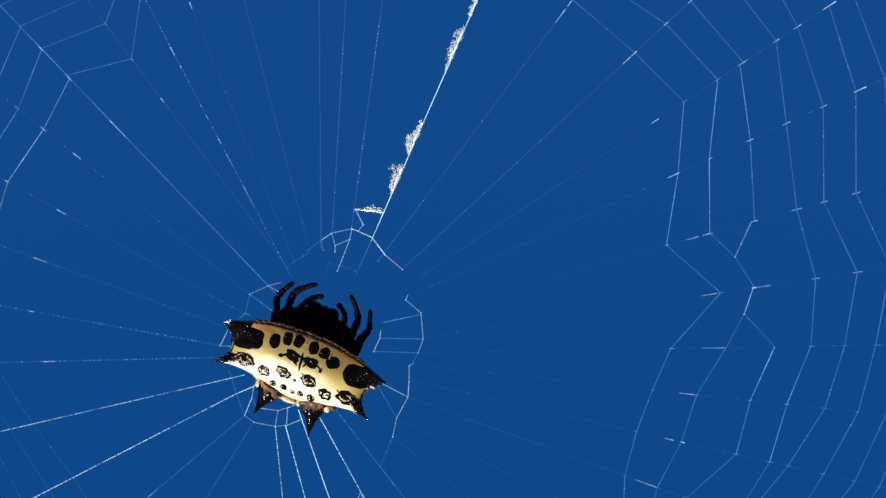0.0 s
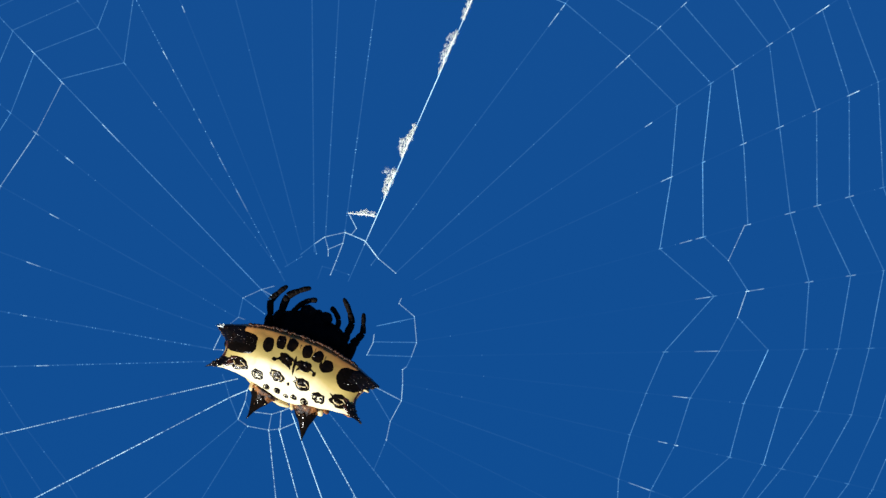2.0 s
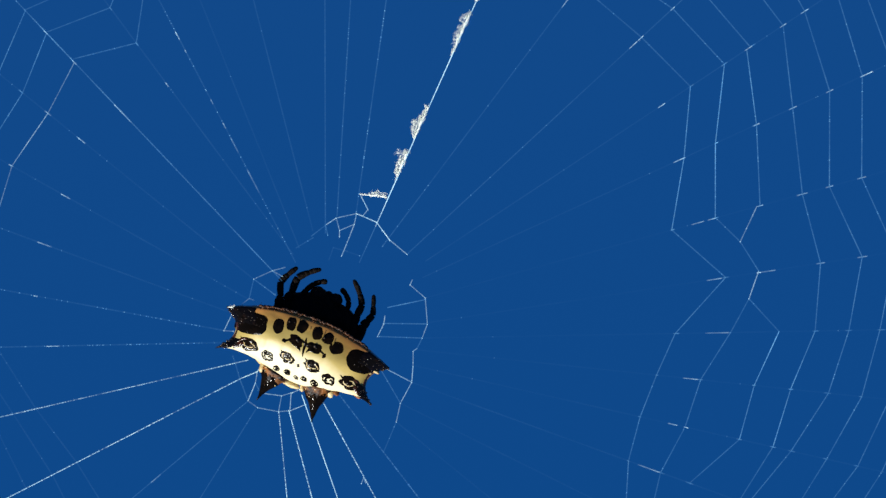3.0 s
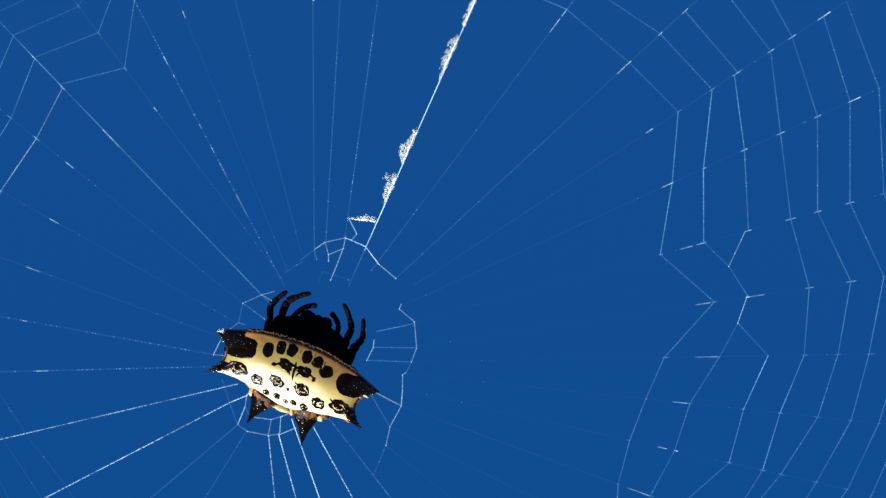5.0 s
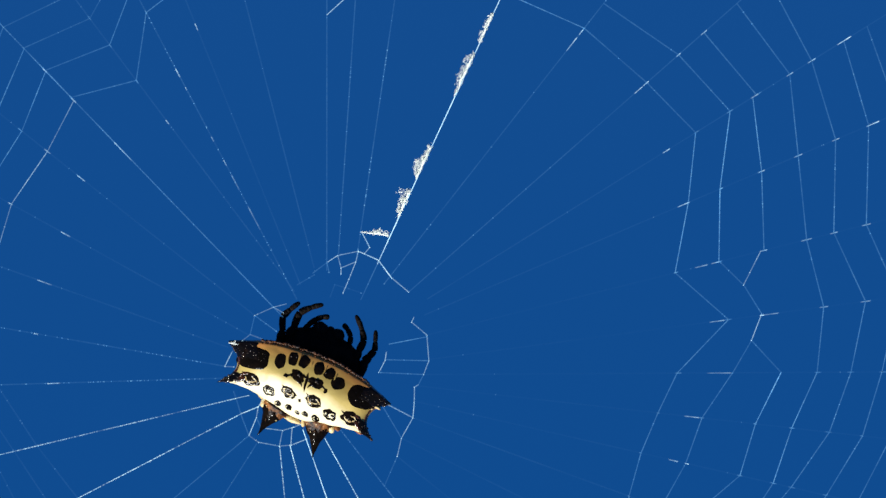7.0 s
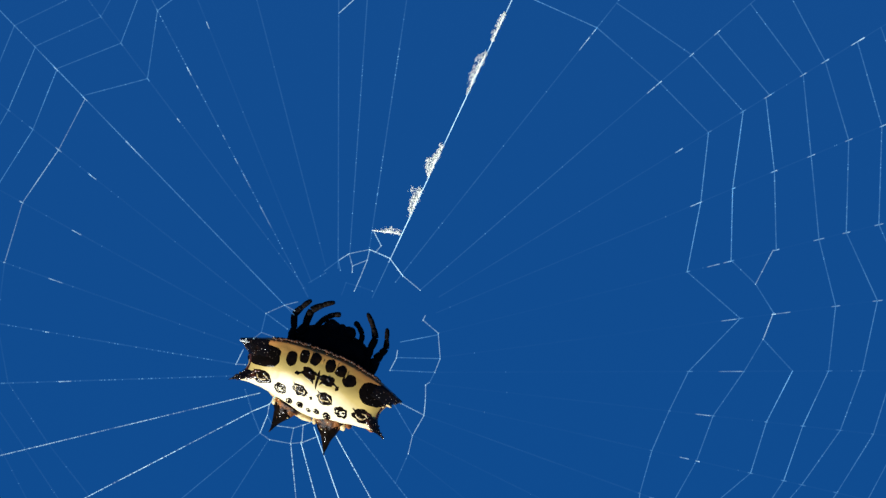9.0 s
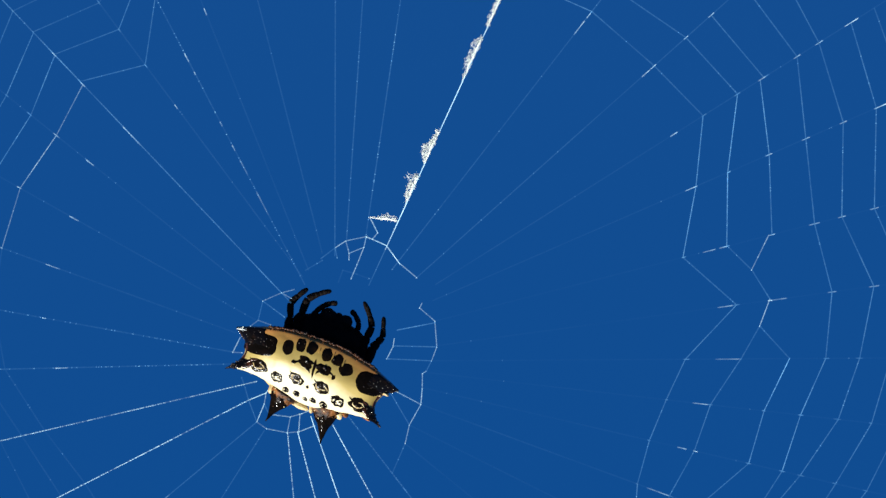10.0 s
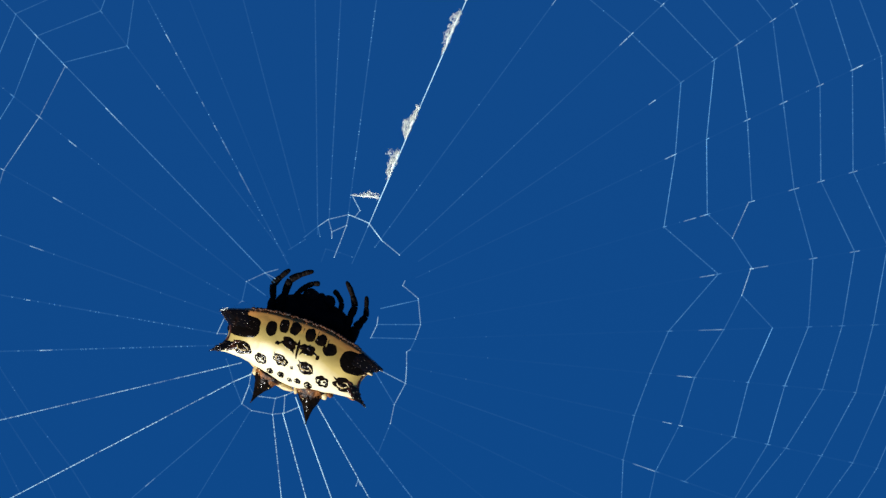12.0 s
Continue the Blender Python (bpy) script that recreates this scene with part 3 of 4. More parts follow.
for _ in range(110):
    x = rnd.uniform(-3.8, 4.3)
    y = edge(x, True) - 0.02 - 0.19 * rnd.random() ** 2
    granule(bm, Vector((x, y, dome(x, min(y, edge(x, True) - 0.07)) - 0.02)), rnd.uniform(0.02, 0.07))
part("front_grain", bm, rim_brown, abdomen, "orange-brown grains along the front edge")

bm = bmesh.new()
for _ in range(14):
    granule(bm, Vector((-3.02 + rnd.gauss(0, 0.12), 2.08 + 0.06 * rnd.random(), 1.0 + rnd.uniform(-0.1, 0.06))), rnd.uniform(0.03, 0.07))
part("grain", bm, grain_gloss, abdomen, "shiny dark grains")


def horn(su, sv, u0, v0, grains, label):
    """A black spine into which a corner of the shell runs out, from u0 and v0 to its point, set with grains."""
    bm = bmesh.new()
    n = 16
    for top in (True, False):
        rows = []
        for i in range(n + 1):
            row = []
            for j in range(n + 1):
                fu, fv = 1 - (1 - i / n) ** 1.6, 1 - (1 - j / n) ** 1.6
                ragged = 0.05 * noise.noise((su * 3 + j * 0.5, sv * 2 + i * 0.5, 4.0))
                u, v = u0 + (1 - u0) * fu + ragged * (1 - fu), v0 + (1 - v0) * fv + ragged * (1 - fv)
                x, y = spot_on(su * u, sv * v)
                out = 0.13 * (fu * fv) ** 3
                x, y = x + su * out * 0.6 * fu, y + sv * out * 0.5 * fv
                inner = i == 0 or j == 0
                z = dome(x, y) + (-0.03 if inner else 0.045 + 0.05 * noise.noise((x * 3.5, y * 3.5, 9.0))) if top else keel(x, y) - (0.0 if inner else 0.05)
                row.append(bm.verts.new(Vector((x, y, z)) * MM))
            rows.append(row)
        for a, b in zip(rows, rows[1:]):
            for j in range(n):
                bm.faces.new((a[j], b[j], b[j + 1], a[j + 1]) if top else (a[j], a[j + 1], b[j + 1], b[j]))
    edges = [e for e in bm.edges if e.is_boundary]
    bmesh.ops.bridge_loops(bm, edges=edges)
    thorn = part("spine", bm, spine_black, spider, label)
    bm = bmesh.new()
    for _ in range(grains):
        u, v = u0 + (1.02 - u0) * rnd.random() ** 0.8, v0 + (1.02 - v0) * rnd.random() ** 0.8
        x, y = spot_on(su * min(1.0, u), sv * min(1.0, v))
        granule(bm, Vector((x, y, dome(x, y) + rnd.uniform(0.0, 0.06))), rnd.uniform(0.025, 0.07))
    for _ in range(grains):
        v = sv * (v0 + (1 - v0) * rnd.uniform(0.35, 1.0))
        x, y = spot_on(su, v)
        granule(bm, Vector((x + su * rnd.uniform(-0.08, 0.05), y + rnd.uniform(-0.05, 0.05), rnd.uniform(0.0, 0.2))), rnd.uniform(0.03, 0.08))
    part("grain", bm, grain_gloss, thorn, "shiny dark grains")
    return thorn


horn(-1, 1, 0.69, 0.16, 36, "grainy black front side spine")
horn(1, 1, 0.70, 0.30, 22, "grainy black front side spine")
horn(-1, -1, 0.86, 0.45, 20, "grainy black rear side spine")
horn(1, -1, 0.84, 0.42, 20, "grainy black rear side spine")


def tail_spine(base, tip, wide, deep, point):
    """A grainy thorn from base to tip, black from point on."""
    bm = bmesh.new()
    base, tip = Vector(base), Vector(tip)
    along = tip - base
    side = along.cross(Vector((0, 0, 1))).normalized()
    up = side.cross(along).normalized()

    def skin(f, a, more=1.0):
        w = ((1 - f) ** 1.9 * 0.74 + 0.25 * (1 - f) + 0.028) * more
        p = base + along * f + side * (math.cos(a) * w * wide) + up * (math.sin(a) * w * deep)
        return p + 0.09 * (1 - f * 0.8) * noise.noise_vector(p * 3.4) + 0.04 * (1 - f) * noise.noise_vector(p * 9.0)

    def rings(bm, start, more, ragged):
        loops = []
        for i in range(19):
            loop = []
            for k in range(22):
                a = 2 * math.pi * k / 22
                g = start + (1 - start) * i / 18
                g -= ragged * (0.5 + noise.noise((math.cos(a) * 2.2, math.sin(a) * 2.2, base.x))) * (1 - i / 18)
                loop.append(bm.verts.new(skin(g, a, 0.96 if i == 0 and ragged else more) * MM))
            loops.append(loop)
        for r0, r1 in zip(loops, loops[1:]):
            for k in range(22):
                bm.faces.new((r0[k], r0[(k + 1) % 22], r1[(k + 1) % 22], r1[k]))
        bm.faces.new(loops[0][::-1])
        bm.faces.new(loops[-1])

    rings(bm, 0.0, 1.0, 0.0)
    for _ in range(14):
        granule(bm, skin(rnd.random() ** 1.2 * 0.8 * point, rnd.uniform(0.05, 0.95) * math.pi), rnd.uniform(0.03, 0.09))
    thorn = part("spine", bm, spine_brown, spider, "mottled dark brown tail spine with a black point")
    bm = bmesh.new()
    rings(bm, point, 1.05, 0.30)
    part("point", bm, black_gloss, thorn, "glossy black point")
    bm = bmesh.new()
    for _ in range(5):
        granule(bm, skin(rnd.random() ** 2 * 0.40, rnd.uniform(0.05, 0.95) * math.pi), rnd.uniform(0.03, 0.07))
    part("grain", bm, pale_wart, thorn, "pale cream grains at the root")


tail_spine((-1.22, -2.12, -0.35), (-1.72, -4.42, -0.3), 1.12, 0.72, 0.33)
tail_spine((1.92, -1.98, -0.35), (2.42, -4.50, -0.3), 1.22, 0.78, 0.37)


def pad(name, x, y, wide, high, turn=0.0, rough=0.12, mat=None, seed=0.0, lift=0.03, relief=0.015, knobs=0, square=2.0):
    """A horny pad lying on the shell, with an uneven outline."""
    bm = bmesh.new()
    c, s = math.cos(radians(turn)), math.sin(radians(turn))
    n, rings = 48, 9
    loops = []
    for j in range(1, rings + 1):
        f = j / rings
        loop = []
        for k in range(n):
            a = 2 * math.pi * k / n
            r = f * (1 + rough * 2.2 * noise.noise((math.cos(a) * 1.5 + seed, math.sin(a) * 1.5, seed * 0.7)) + 0.05 * noise.noise((math.cos(a) * 5 + seed, math.sin(a) * 5, 2.2)))
            r *= (abs(math.cos(a)) ** square + abs(math.sin(a)) ** square) ** (-1 / square)
            px, py = wide * r * math.cos(a), high * r * math.sin(a)
            qx, qy = x + c * px - s * py, y + s * px + c * py
            z = dome(qx, qy) + lift * (1 - f ** 4) - (0.03 if j == rings else 0.0) + relief * noise.noise((qx * 4.2, qy * 4.2, seed)) * (1 - f ** 3)
            loop.append(bm.verts.new(Vector((qx, qy, z)) * MM))
        loops.append(loop)
    mid = bm.verts.new(Vector((x, y, dome(x, y) + lift)) * MM)
    for k in range(n):
        bm.faces.new((mid, loops[0][k], loops[0][(k + 1) % n]))
    for a, b in zip(loops, loops[1:]):
        for k in range(n):
            bm.faces.new((a[k], b[k], b[(k + 1) % n], a[(k + 1) % n]))
    flat = part(name, bm, mat or black_gloss, abdomen, "glossy black pad")
    if knobs:
        bm = bmesh.new()
        for _ in range(knobs):
            a, r = rnd.uniform(0, 2 * math.pi), rnd.random() ** 0.5 * 0.9
            qx, qy = x + wide * r * math.cos(a), y + high * r * math.sin(a)
            granule(bm, Vector((qx, qy, dome(qx, qy) + lift - 0.01)), 0.02 + 0.06 * rnd.random() ** 2)
        part("grain", bm, grain_gloss, abdomen, "shiny dark grains")
    return flat


def welt(bm, path, widths, lift=0.03):
    """A dark welt along path on the shell: a low ridge that thins out to its sides."""
    rows = []
    n = len(path)
    for i, (x, y) in enumerate(path):
        (x0, y0), (x1, y1) = path[max(0, i - 1)], path[min(n - 1, i + 1)]
        d = Vector((x1 - x0, y1 - y0, 0)).normalized()
        side = Vector((-d.y, d.x, 0))
        row = []
        for f, h in ((-1, -0.02), (-0.75, 0.7), (0, 1.0), (0.75, 0.7), (1, -0.02)):
            p = Vector((x, y, 0)) + side * f * widths[i]
            p.z = dome(p.x, p.y) + (h * lift if h > 0 else h)
            row.append(bm.verts.new(p * MM))
        rows.append(row)
    for a, b in zip(rows, rows[1:]):
        for j in range(4):
            bm.faces.new((a[j], a[j + 1], b[j + 1], b[j]))


def arc(x, y, wide, high, turn, start, end, seed, n=16):
    c, s = math.cos(radians(turn)), math.sin(radians(turn))
    path = []
    for i in range(n + 1):
        a = radians(start + (end - start) * i / n)
        r = 1 + 0.32 * noise.noise((math.cos(a) * 1.7 + seed, math.sin(a) * 1.7, seed))
        px, py = wide * r * math.cos(a), high * r * math.sin(a)
        path.append((x + c * px - s * py, y + s * px + c * py))
    return path


def thin_out(n, w, seed):
    return [w * (0.12 + math.sin(math.pi * i / n) ** 0.6) * (1 + 0.55 * noise.noise((i * 0.3, seed, 1.3))) for i in range(n + 1)]


def eye_mark(name, x, y, wide, high, turn, seed, small=False):
    """A ragged ring with a pale middle: a heavy brow, a thinner lower lid, and curls within."""
    bm = bmesh.new()
    k = 0.5 * high
    welt(bm, arc(x, y, wide * 0.84, high * 0.74, turn, 20, 205, seed), thin_out(16, 0.66 * k, seed))
    welt(bm, arc(x, y, wide * 0.86, high * 0.76, turn, 195, 320, seed + 2), thin_out(16, 0.42 * k, seed + 2))
    welt(bm, arc(x, y, wide * 0.80, high * 0.72, turn, 300, 395, seed + 4), thin_out(16, 0.54 * k, seed + 4))
    if not small:
        welt(bm, arc(x - wide * 0.02, y - high * 0.04, wide * 0.38, high * 0.34, turn, 60 + seed * 31 % 90, 260 + seed * 31 % 90, seed + 6), thin_out(16, 0.36 * k, seed + 6), 0.05)
        welt(bm, arc(x + wide * 0.34, y - high * 0.16, wide * 0.18, high * 0.22, turn, 0, 200, seed + 8), thin_out(16, 0.36 * k, seed + 8), 0.05)
    return part(name, bm, black_gloss, abdomen, "ragged black ring with a pale middle")


def dark_eye(name, x, y, wide, high, turn, seed):
    """A black lozenge drawn out to points, with raised pale curls in place of the sun's glints on it."""
    mark = pad(name, x, y, wide * 1.12, high * 1.10, turn, 0.15, seed=seed, relief=0.05, square=1.7)
    bm = bmesh.new()
    k = 0.5 * high
    first = 150 + seed * 37 % 60
    # highlight arcs of the glossy black, modelled as cream welts
    welt(bm, arc(x - wide * 0.10, y + high * 0.06, wide * 0.52, high * 0.50, turn, first - 20, first + 105, seed + 2), thin_out(16, 0.22 * k, seed), 0.065)
    welt(bm, arc(x + wide * 0.20, y - high * 0.10, wide * 0.50, high * 0.46, turn, first + 170, first + 275, seed + 3), thin_out(16, 0.19 * k, seed + 1), 0.065)
    welt(bm, arc(x + wide * 0.16, y - high * 0.16, wide * 0.34, high * 0.16, turn + 18, first + 20, first + 170, seed + 5), thin_out(16, 0.17 * k, seed + 2), 0.07)
    part("glint_curl", bm, pale_wart, abdomen, "raised pale curl standing for a glint")
    bm = bmesh.new()
    c, q = math.cos(radians(turn)), math.sin(radians(turn))
    for side, up, long in ((-1, 0.34, 0.20), (1, -0.12, 0.16), (-1, -0.25, 0.08)):
        path = []
        for f in (0.0, 0.35, 0.7, 1.0):
            px, py = side * wide * (0.72 + (0.28 + long) * f), high * (up * 0.7 + up * 0.8 * f)
            path.append((x + c * px - q * py, y + q * px + c * py))
        welt(bm, path, [0.36 * k, 0.28 * k, 0.15 * k, 0.03 * k])
    part("streak", bm, black_gloss, abdomen, "pointed black streak")
    return mark


# six along the front
for seed, (x, y, w, h, turn) in enumerate(((-2.05, 1.04, 0.38, 0.52, 8), (-1.27, 1.53, 0.33, 0.46, 14), (-0.48, 1.62, 0.37, 0.46, -10), (0.65, 1.57, 0.35, 0.48, 10), (1.46, 1.48, 0.38, 0.42, -24), (2.26, 1.08, 0.48, 0.42, 24)), 1):
    pad("spot", x, y, w * 1.08, h * 1.06, turn, 0.07, seed=seed, square=2.4)
# a lobed pair in the middle, joined by an upright bar
pad("spot", -0.58, 0.55, 0.60, 0.39, -12, 0.16, seed=7, relief=0.05)
pad("spot", 0.82, 0.54, 0.60, 0.39, 4, 0.16, seed=8, relief=0.05)
pad("spot", -1.32, 0.28, 0.20, 0.14, 10, 0.1, seed=10)
pad("spot", 1.63, 0.26, 0.13, 0.20, -14, 0.1, seed=11)
bm = bmesh.new()
welt(bm, [(0.06, 0.98), (0.08, 0.80), (0.13, 0.60), (0.15, 0.40), (0.16, 0.16), (0.20, -0.08), (0.26, -0.34)], [0.03, 0.09, 0.13, 0.11, 0.10, 0.08, 0.02])
welt(bm, [(-0.40, 0.60), (-0.18, 0.70), (0.04, 0.62), (0.20, 0.52), (0.42, 0.66), (0.66, 0.62)], [0.16, 0.12, 0.07, 0.07, 0.11, 0.16])
welt(bm, [(-0.52, 0.42), (-0.30, 0.22), (-0.12, 0.10), (-0.03, -0.04)], [0.18, 0.15, 0.07, 0.02])
welt(bm, [(0.70, 0.46), (0.52, 0.30), (0.42, 0.16), (0.38, 0.02)], [0.18, 0.12, 0.06, 0.02])
welt(bm, [(-0.80, 0.52), (-1.02, 0.42), (-1.22, 0.32)], [0.16, 0.07, 0.08])
welt(bm, [(1.20, 0.50), (1.40, 0.44), (1.56, 0.36)], [0.15, 0.06, 0.06])
part("spot", bm, black_gloss, abdomen, "black bar between the lobed spots")
# knobs added on the spots only to catch the sun as glints
bm = bmesh.new()
for x, y, size in ((-0.50, 0.64, 0.11), (-0.40, 0.55, 0.07), (0.80, 0.66, 0.12), (0.94, 0.58, 0.07), (-1.45, 1.62, 0.07), (1.20, 1.44, 0.08), (-1.08, 1.70, 0.05), (-3.40, -0.92, 0.09), (-3.62, -1.02, 0.07), (3.78, -0.98, 0.08), (4.02, -1.06, 0.06), (1.16, -0.80, 0.06), (-0.66, -0.84, 0.05)):
    granule(bm, Vector((x, y, dome(x, y) + 0.03)), size)
part("grain", bm, grain_gloss, abdomen, "shiny dark grains")
bm = bmesh.new()
for x, y, long in ((-0.86, 1.66, 0.34), (0.06, 1.62, 0.16), (1.08, 1.62, 0.28), (1.92, 1.40, 0.22)):
    welt(bm, [(x + 0.10 * f * long, y + f * long) for f in (-1, -0.5, 0, 0.5, 1)], [0.02, 0.05, 0.06, 0.05, 0.02], 0.05)
part("ridge", bm, cream, abdomen, "cream ridge between the front spots")
# ragged rings behind, then a row of small ones
eye_mark("spot", -2.08, -1.20, 0.50, 0.35, -8, 12)
dark_eye("spot", -0.74, -0.76, 0.56, 0.38, -14, 13)
dark_eye("spot", 1.08, -0.70, 0.60, 0.44, -12, 14)
eye_mark("spot", 2.49, -1.22, 0.50, 0.38, -8, 15)
pad("spot", 0.18, -1.02, 0.13, 0.12, 20, 0.35, seed=16, relief=0.06, square=1.5)
for k, (x, y, w, h) in enumerate(((-1.18, -1.80, 0.27, 0.19), (-0.38, -1.78, 0.27, 0.19), (0.31, -1.90, 0.20, 0.13), (0.86, -1.80, 0.26, 0.18), (1.64, -1.84, 0.28, 0.24))):
    eye_mark("spot", x, y, w, h, -10, 20 + k, True)
    pad("spot", x + 0.03, y - 0.01, w * 0.66, h * 0.60, -10, 0.3, seed=60 + k, relief=0.06)
pad("corner_patch", -3.94, 0.60, 1.20, 0.84, 8, 0.05, patch_black, seed=31, knobs=12, square=3.6)
pad("corner_patch", 4.18, 0.74, 1.12, 0.82, -4, 0.07, patch_black, seed=32, knobs=14, square=2.8)
for side, x, y, w, h in ((-1, -3.55, -0.92, 0.66, 0.46), (1, 3.90, -0.92, 0.68, 0.48)):
    dark_eye("corner_patch", x, y, w, h, -6, 33 + side)
    bm = bmesh.new()
    welt(bm, [(x + side * q, y - r) for q, r in ((0.40, 0.10), (0.62, 0.22), (0.85, 0.36), (1.05, 0.50))], [0.16, 0.20, 0.22, 0.24], 0.04)
    welt(bm, [(x + side * q, y + r) for q, r in ((0.25, 0.34), (0.52, 0.26), (0.74, 0.05), (0.95, -0.18))], [0.06, 0.12, 0.10, 0.14], 0.04)
    part("corner_patch", bm, spine_red, abdomen, "reddish black streak running to the rear spine")

# a dark line down each hollow flank, from spine to spine
for side in (-1, 1):
    bm = bmesh.new()
    path = [spot_on(side * 0.975, 0.30 - 0.90 * i / 14) for i in range(15)]
    welt(bm, path, [0.07 + 0.04 * noise.noise((i * 0.6, side, 3.1)) + 0.05 * abs(i - 7) / 7 for i in range(15)], 0.03)
    part("flank_line", bm, spine_red, abdomen, "reddish black line along the flank")


def lump(name, c, r, mat, label="", amount=0.08):
    bm = bmesh.new()
    bmesh.ops.create_icosphere(bm, subdivisions=4, radius=1.0)
    for v in bm.verts:
        p = Vector((c[0] + v.co.x * r[0], c[1] + v.co.y * r[1], c[2] + v.co.z * r[2]))
        v.co = (p + amount * noise.noise_vector(p * 1.8) + 0.3 * amount * noise.noise_vector(p * 6.0)) * MM
    return part(name, bm, mat, spider, label)


lump("carapace", (0.3, 2.75, -0.8), (2.75, 1.35, 0.95), hide, "dull black head shield")
lump("head", (0.20, 3.62, -0.75), (1.3, 0.78, 0.8), hide, "black raised head")
lump("jaw", (-0.30, 4.06, -0.42), (0.62, 0.50, 0.5), hide_band, "dark rounded jaw")
lump("jaw", (0.93, 4.10, -0.42), (0.50, 0.46, 0.46), hide_band, "dark rounded jaw")
lump("mouth", (0.33, 4.12, -0.60), (0.34, 0.40, 0.34), hide, "black mouth between the jaws")


for x, y, z, rx, ry, m in ((-2.12, -2.18, -0.2, 0.20, 0.34, pale_wart), (0.10, -2.55, -0.4, 0.70, 0.20, pale_wart), (0.98, -2.40, -0.3, 0.16, 0.34, pale_wart), (2.92, -2.12, -0.35, 0.28, 0.32, pale_wart), (3.30, -1.92, -0.3, 0.25, 0.20, rim_brown), (5.36, 0.42, 0.16, 0.28, 0.13, pale_wart), (5.02, 0.24, 0.16, 0.16, 0.14, pale_wart), (4.7, -1.62, 0.1, 0.46, 0.10, rim_brown), (-4.2, -1.52, 0.05, 0.4, 0.09, rim_brown)):
    lump("wart", (x, y, z), (rx, ry, 0.26), m, "cream and brown wart between the spines", 0.09)


def leg(joints, widths):
    """A bent leg of jointed segments, each swollen in the middle and pinched at its ends, with ragged paler bands."""
    pts = [Vector(j) for j in joints]
    root = None
    names = ("leg", "femur", "tibia", "shin", "foot")
    for i, (a, b) in enumerate(zip(pts, pts[1:])):
        last = i == len(pts) - 2
        long, d = (b - a).length, (b - a).normalized()
        t0, t1 = widths[i], widths[i + 1]
        bm = bmesh.new()
        path, radii = [], []
        side = d.cross(Vector((0, 0, 1))).normalized()
        for k in range(13):
            f = k / 12
            swell = 1.07 + 0.12 * math.sin(math.pi * min(1.0, 1.15 * f))
            ends = min(1.0, 0.94 + 0.9 * f) * (min(1.0, 0.30 + 4.5 * (1 - f)) ** 0.6 if last else min(1.0, 0.96 + 0.6 * (1 - f)))
            path.append(a.lerp(b, f) + side * (0.035 * long * math.sin(math.pi * f) * (1 if a.x > 0.5 else -1)))
            radii.append((t0 + (t1 - t0) * f) * swell * ends)
        tube(bm, path, radii, 12)
        for v in bm.verts:
            v.co += 0.012 * MM * noise.noise_vector(v.co * (4.0 / MM))
        seg = part(names[0] if root is None else names[min(i, 4)], bm, hide, root or spider, "jointed black leg with faint brown bands" if root is None else "")
        root = root or seg
        bm = bmesh.new()
        at = (4, 9) if last else (8, 12)
        tube(bm, path[at[0]:at[1]], [radii[k] * (1.0 if k in (at[0], at[1] - 1) else 1.03) for k in range(*at)], 12)
        for v in bm.verts:
            v.co += 0.020 * MM * noise.noise_vector(v.co * (5.0 / MM) + Vector((3.0, i, 0.0)))
        part("band", bm, hide_band, root, "greyish brown band")


leg(((-2.45, 1.75, -0.75), (-2.72, 2.45, -0.60), (-2.76, 2.99, -0.50), (-3.10, 3.88, -0.40), (-2.78, 4.58, -0.42), (-2.35, 5.26, -0.50)), (0.28, 0.29, 0.20, 0.22, 0.17, 0.14))
leg(((-1.9, 2.2, -0.7), (-2.24, 2.85, -0.50), (-2.10, 3.48, -0.40), (-2.09, 4.60, -0.32), (-1.47, 5.24, -0.38), (-0.76, 5.72, -0.45)), (0.30, 0.34, 0.22, 0.24, 0.17, 0.14))
leg(((-1.1, 3.1, -0.75), (-1.30, 3.62, -0.55), (-1.24, 4.00, -0.45), (-0.85, 4.60, -0.40), (-0.48, 4.90, -0.40), (-0.06, 5.06, -0.45)), (0.22, 0.22, 0.17, 0.17, 0.16, 0.17))
leg(((2.9, 1.9, -0.7), (2.66, 3.10, -0.50), (2.71, 3.67, -0.42), (2.77, 4.42, -0.36), (2.38, 5.06, -0.40), (1.60, 5.86, -0.48)), (0.30, 0.30, 0.23, 0.22, 0.17, 0.14))
leg(((3.3, 1.9, -0.7), (3.36, 3.08, -0.50), (3.53, 3.56, -0.42), (3.73, 4.03, -0.38), (3.54, 4.64, -0.40), (3.27, 5.38, -0.48)), (0.29, 0.30, 0.23, 0.20, 0.15, 0.13))
leg(((1.55, 2.9, -0.9), (1.86, 3.55, -0.70), (1.92, 3.86, -0.62), (1.82, 4.32, -0.58), (1.42, 4.72, -0.58), (1.00, 4.94, -0.62)), (0.24, 0.22, 0.17, 0.17, 0.16, 0.17))

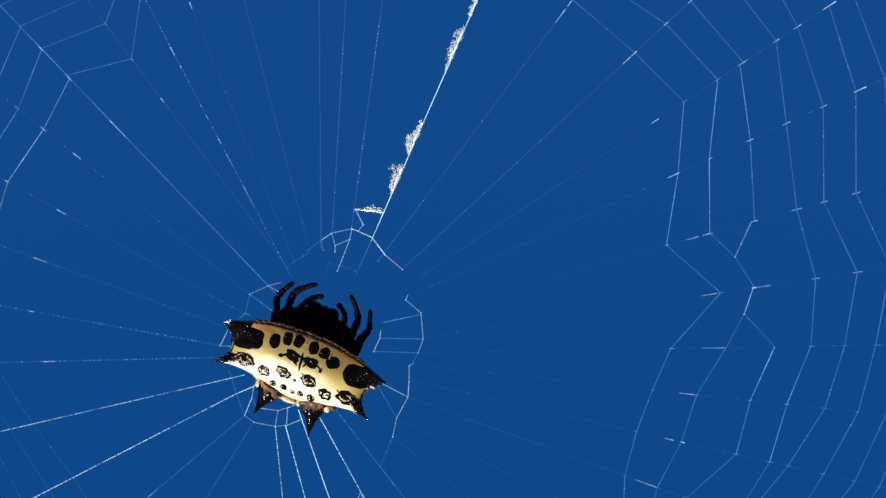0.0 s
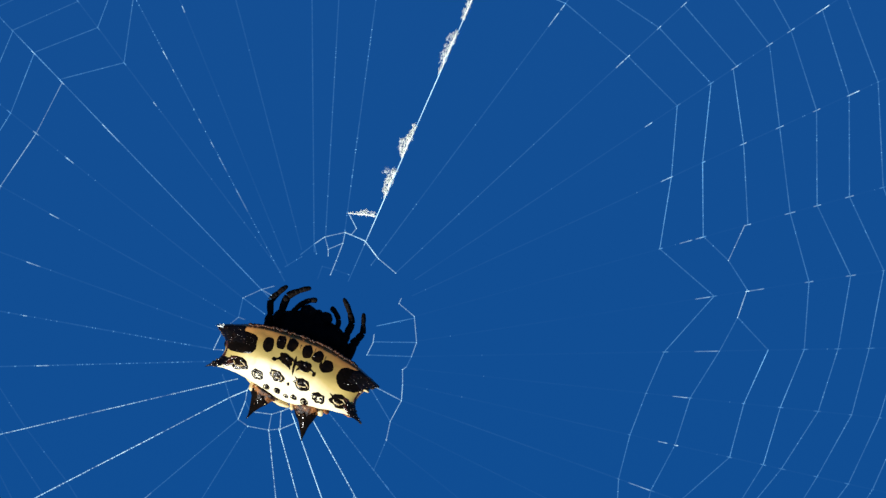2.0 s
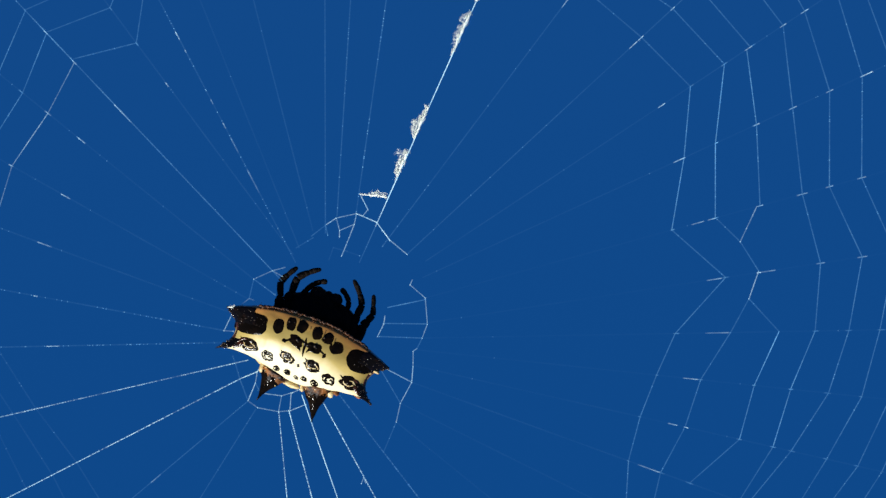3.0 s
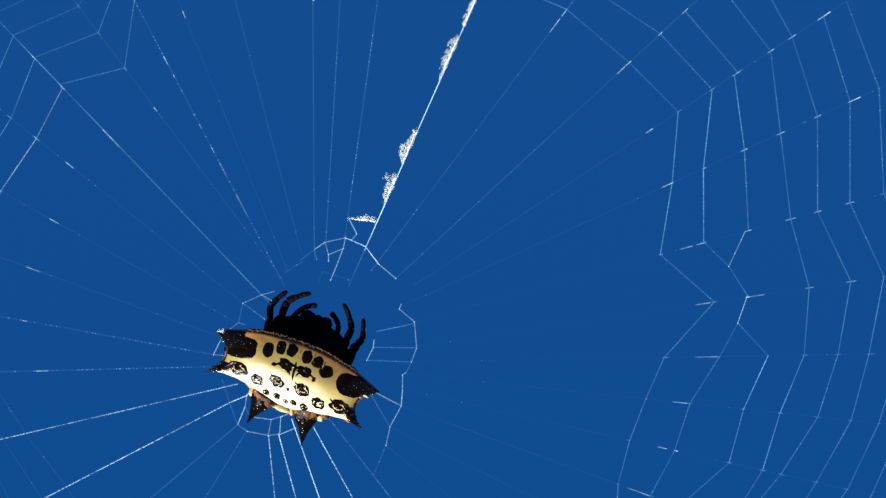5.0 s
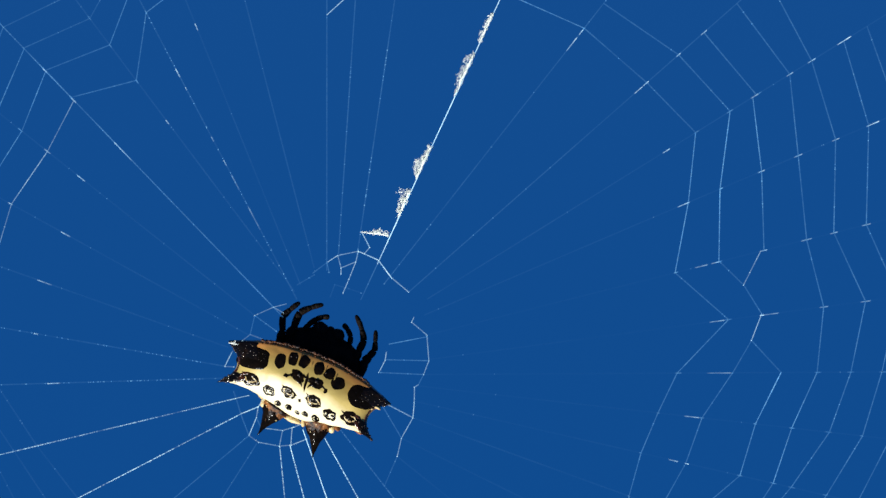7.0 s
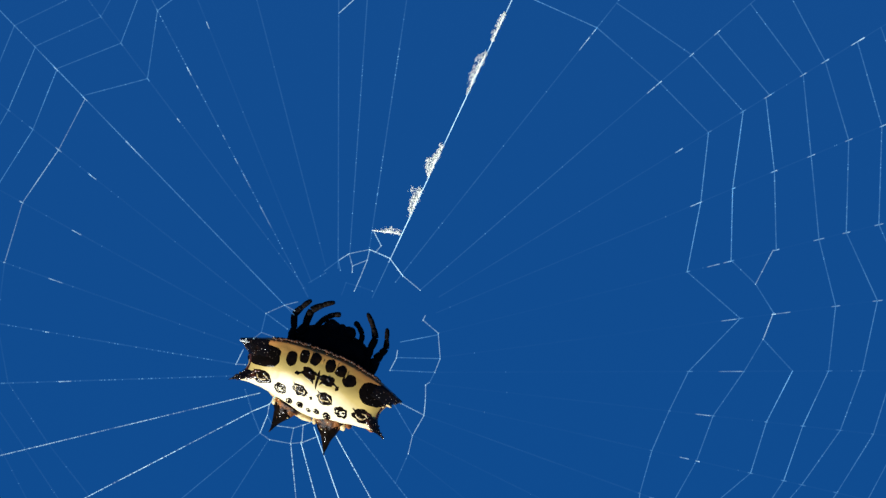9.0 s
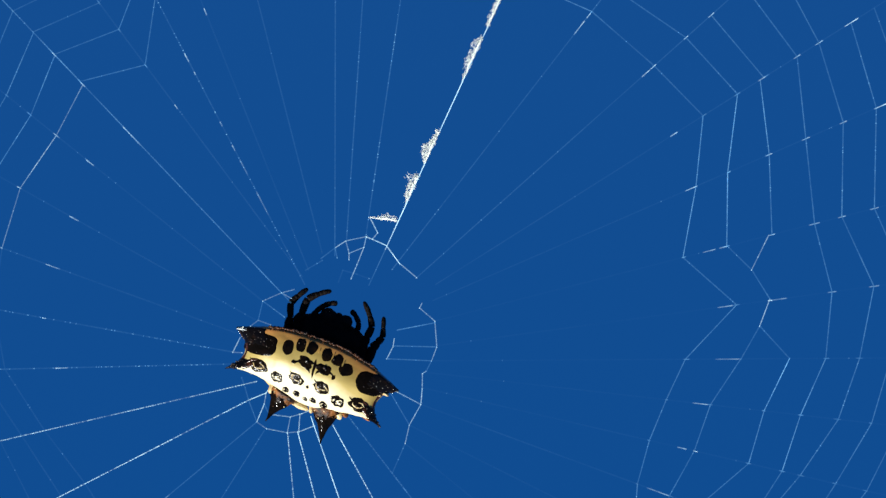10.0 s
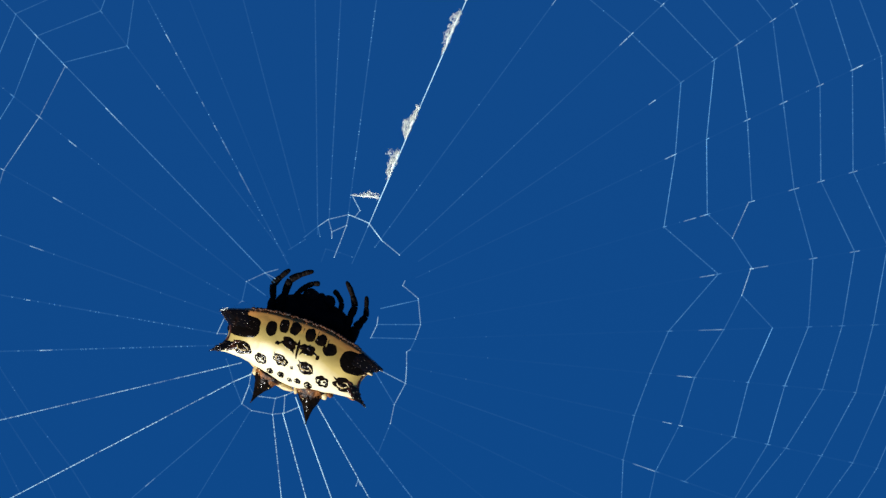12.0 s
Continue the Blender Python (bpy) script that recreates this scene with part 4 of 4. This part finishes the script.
# ---- the sway of the web in the wind, and the spider on it ----
SWAY = [
    (0.0, pose(0.007974, -0.001050, 0.007849, -114.940, 4.012, -173.934)),
    (0.2, pose(0.007975, -0.001044, 0.007855, -114.920, 3.972, -173.988)),
    (0.5, pose(0.007975, -0.001040, 0.007858, -114.941, 3.904, -174.086)),
    (0.7, pose(0.007977, -0.001008, 0.007890, -114.709, 3.741, -174.427)),
    (1.0, pose(0.007979, -0.000959, 0.007936, -114.402, 3.525, -174.920)),
    (1.2, pose(0.007967, -0.001175, 0.007728, -114.846, 3.915, -174.346)),
    (1.5, pose(0.007950, -0.001460, 0.007452, -115.296, 4.638, -173.310)),
    (2.0, pose(0.007972, -0.001087, 0.007813, -114.639, 4.000, -174.030)),
    (2.5, pose(0.007958, -0.001326, 0.007583, -114.985, 3.001, -175.048)),
    (3.0, pose(0.007973, -0.001096, 0.007805, -115.533, 3.312, -174.687)),
    (3.3, pose(0.007969, -0.001136, 0.007765, -114.950, 3.634, -174.386)),
    (3.5, pose(0.007966, -0.001176, 0.007727, -114.647, 3.801, -174.249)),
    (3.7, pose(0.007967, -0.001144, 0.007756, -114.534, 3.794, -174.226)),
    (5.3, pose(0.007975, -0.001023, 0.007875, -114.676, 3.626, -174.351)),
    (5.5, pose(0.007976, -0.001010, 0.007887, -114.701, 3.593, -174.382)),
    (6.0, pose(0.007965, -0.001182, 0.007722, -113.392, 3.004, -174.390)),
    (6.5, pose(0.007966, -0.001147, 0.007755, -112.161, 2.799, -174.770)),
    (7.0, pose(0.007960, -0.001254, 0.007654, -111.802, 2.350, -175.046)),
    (7.2, pose(0.007959, -0.001242, 0.007665, -111.576, 2.277, -175.095)),
    (8.8, pose(0.007959, -0.001253, 0.007656, -111.022, 1.995, -175.319)),
    (9.0, pose(0.007959, -0.001272, 0.007637, -111.078, 1.928, -175.399)),
    (9.5, pose(0.007955, -0.001349, 0.007563, -111.724, 2.342, -174.455)),
    (10.0, pose(0.007952, -0.001407, 0.007506, -113.108, 2.712, -174.596)),
    (10.5, pose(0.007960, -0.001272, 0.007637, -113.271, 1.476, -175.759)),
    (11.0, pose(0.007961, -0.001273, 0.007635, -112.502, 2.446, -174.598)),
    (11.5, pose(0.007962, -0.001224, 0.007679, -114.493, 3.603, -174.775)),
    (12.0, pose(0.007969, -0.001168, 0.007735, -116.372, 3.811, -175.088)),
]
SEAT = pose(-2.595 * MM, -1.950 * MM, 0.342 * MM, -18.32, 0.77, -21.12)


TAIL = Vector((0.35, -4.46, -0.3)) * MM                        # between the tail spines, where the silk holds it
LEAN = {6.0: 0.25, 6.5: 0.35, 7.0: 0.45, 7.2: 0.5, 8.8: 0.65, 9.0: 0.7, 9.5: 0.9, 10.0: 0.55, 10.5: 0.65, 11.0: 0.6, 11.5: -0.25, 12.0: -0.55}


def seated(t, m):
    """The spider goes with the web but keeps its own tilt, and only leans a little."""
    first, now = SWAY[0][1] @ SEAT, m @ SEAT
    away = (first.translation - Vector(EYE)).normalized()
    kept = (Matrix.Rotation(radians(LEAN.get(t, 0.0)), 4, away) @ first).to_3x3().to_4x4()
    return Matrix.Translation(now @ TAIL - kept @ TAIL) @ kept


def motions():
    walk(web, SWAY)
    walk(spider, [(t, seated(t, m)) for t, m in SWAY])


motions()
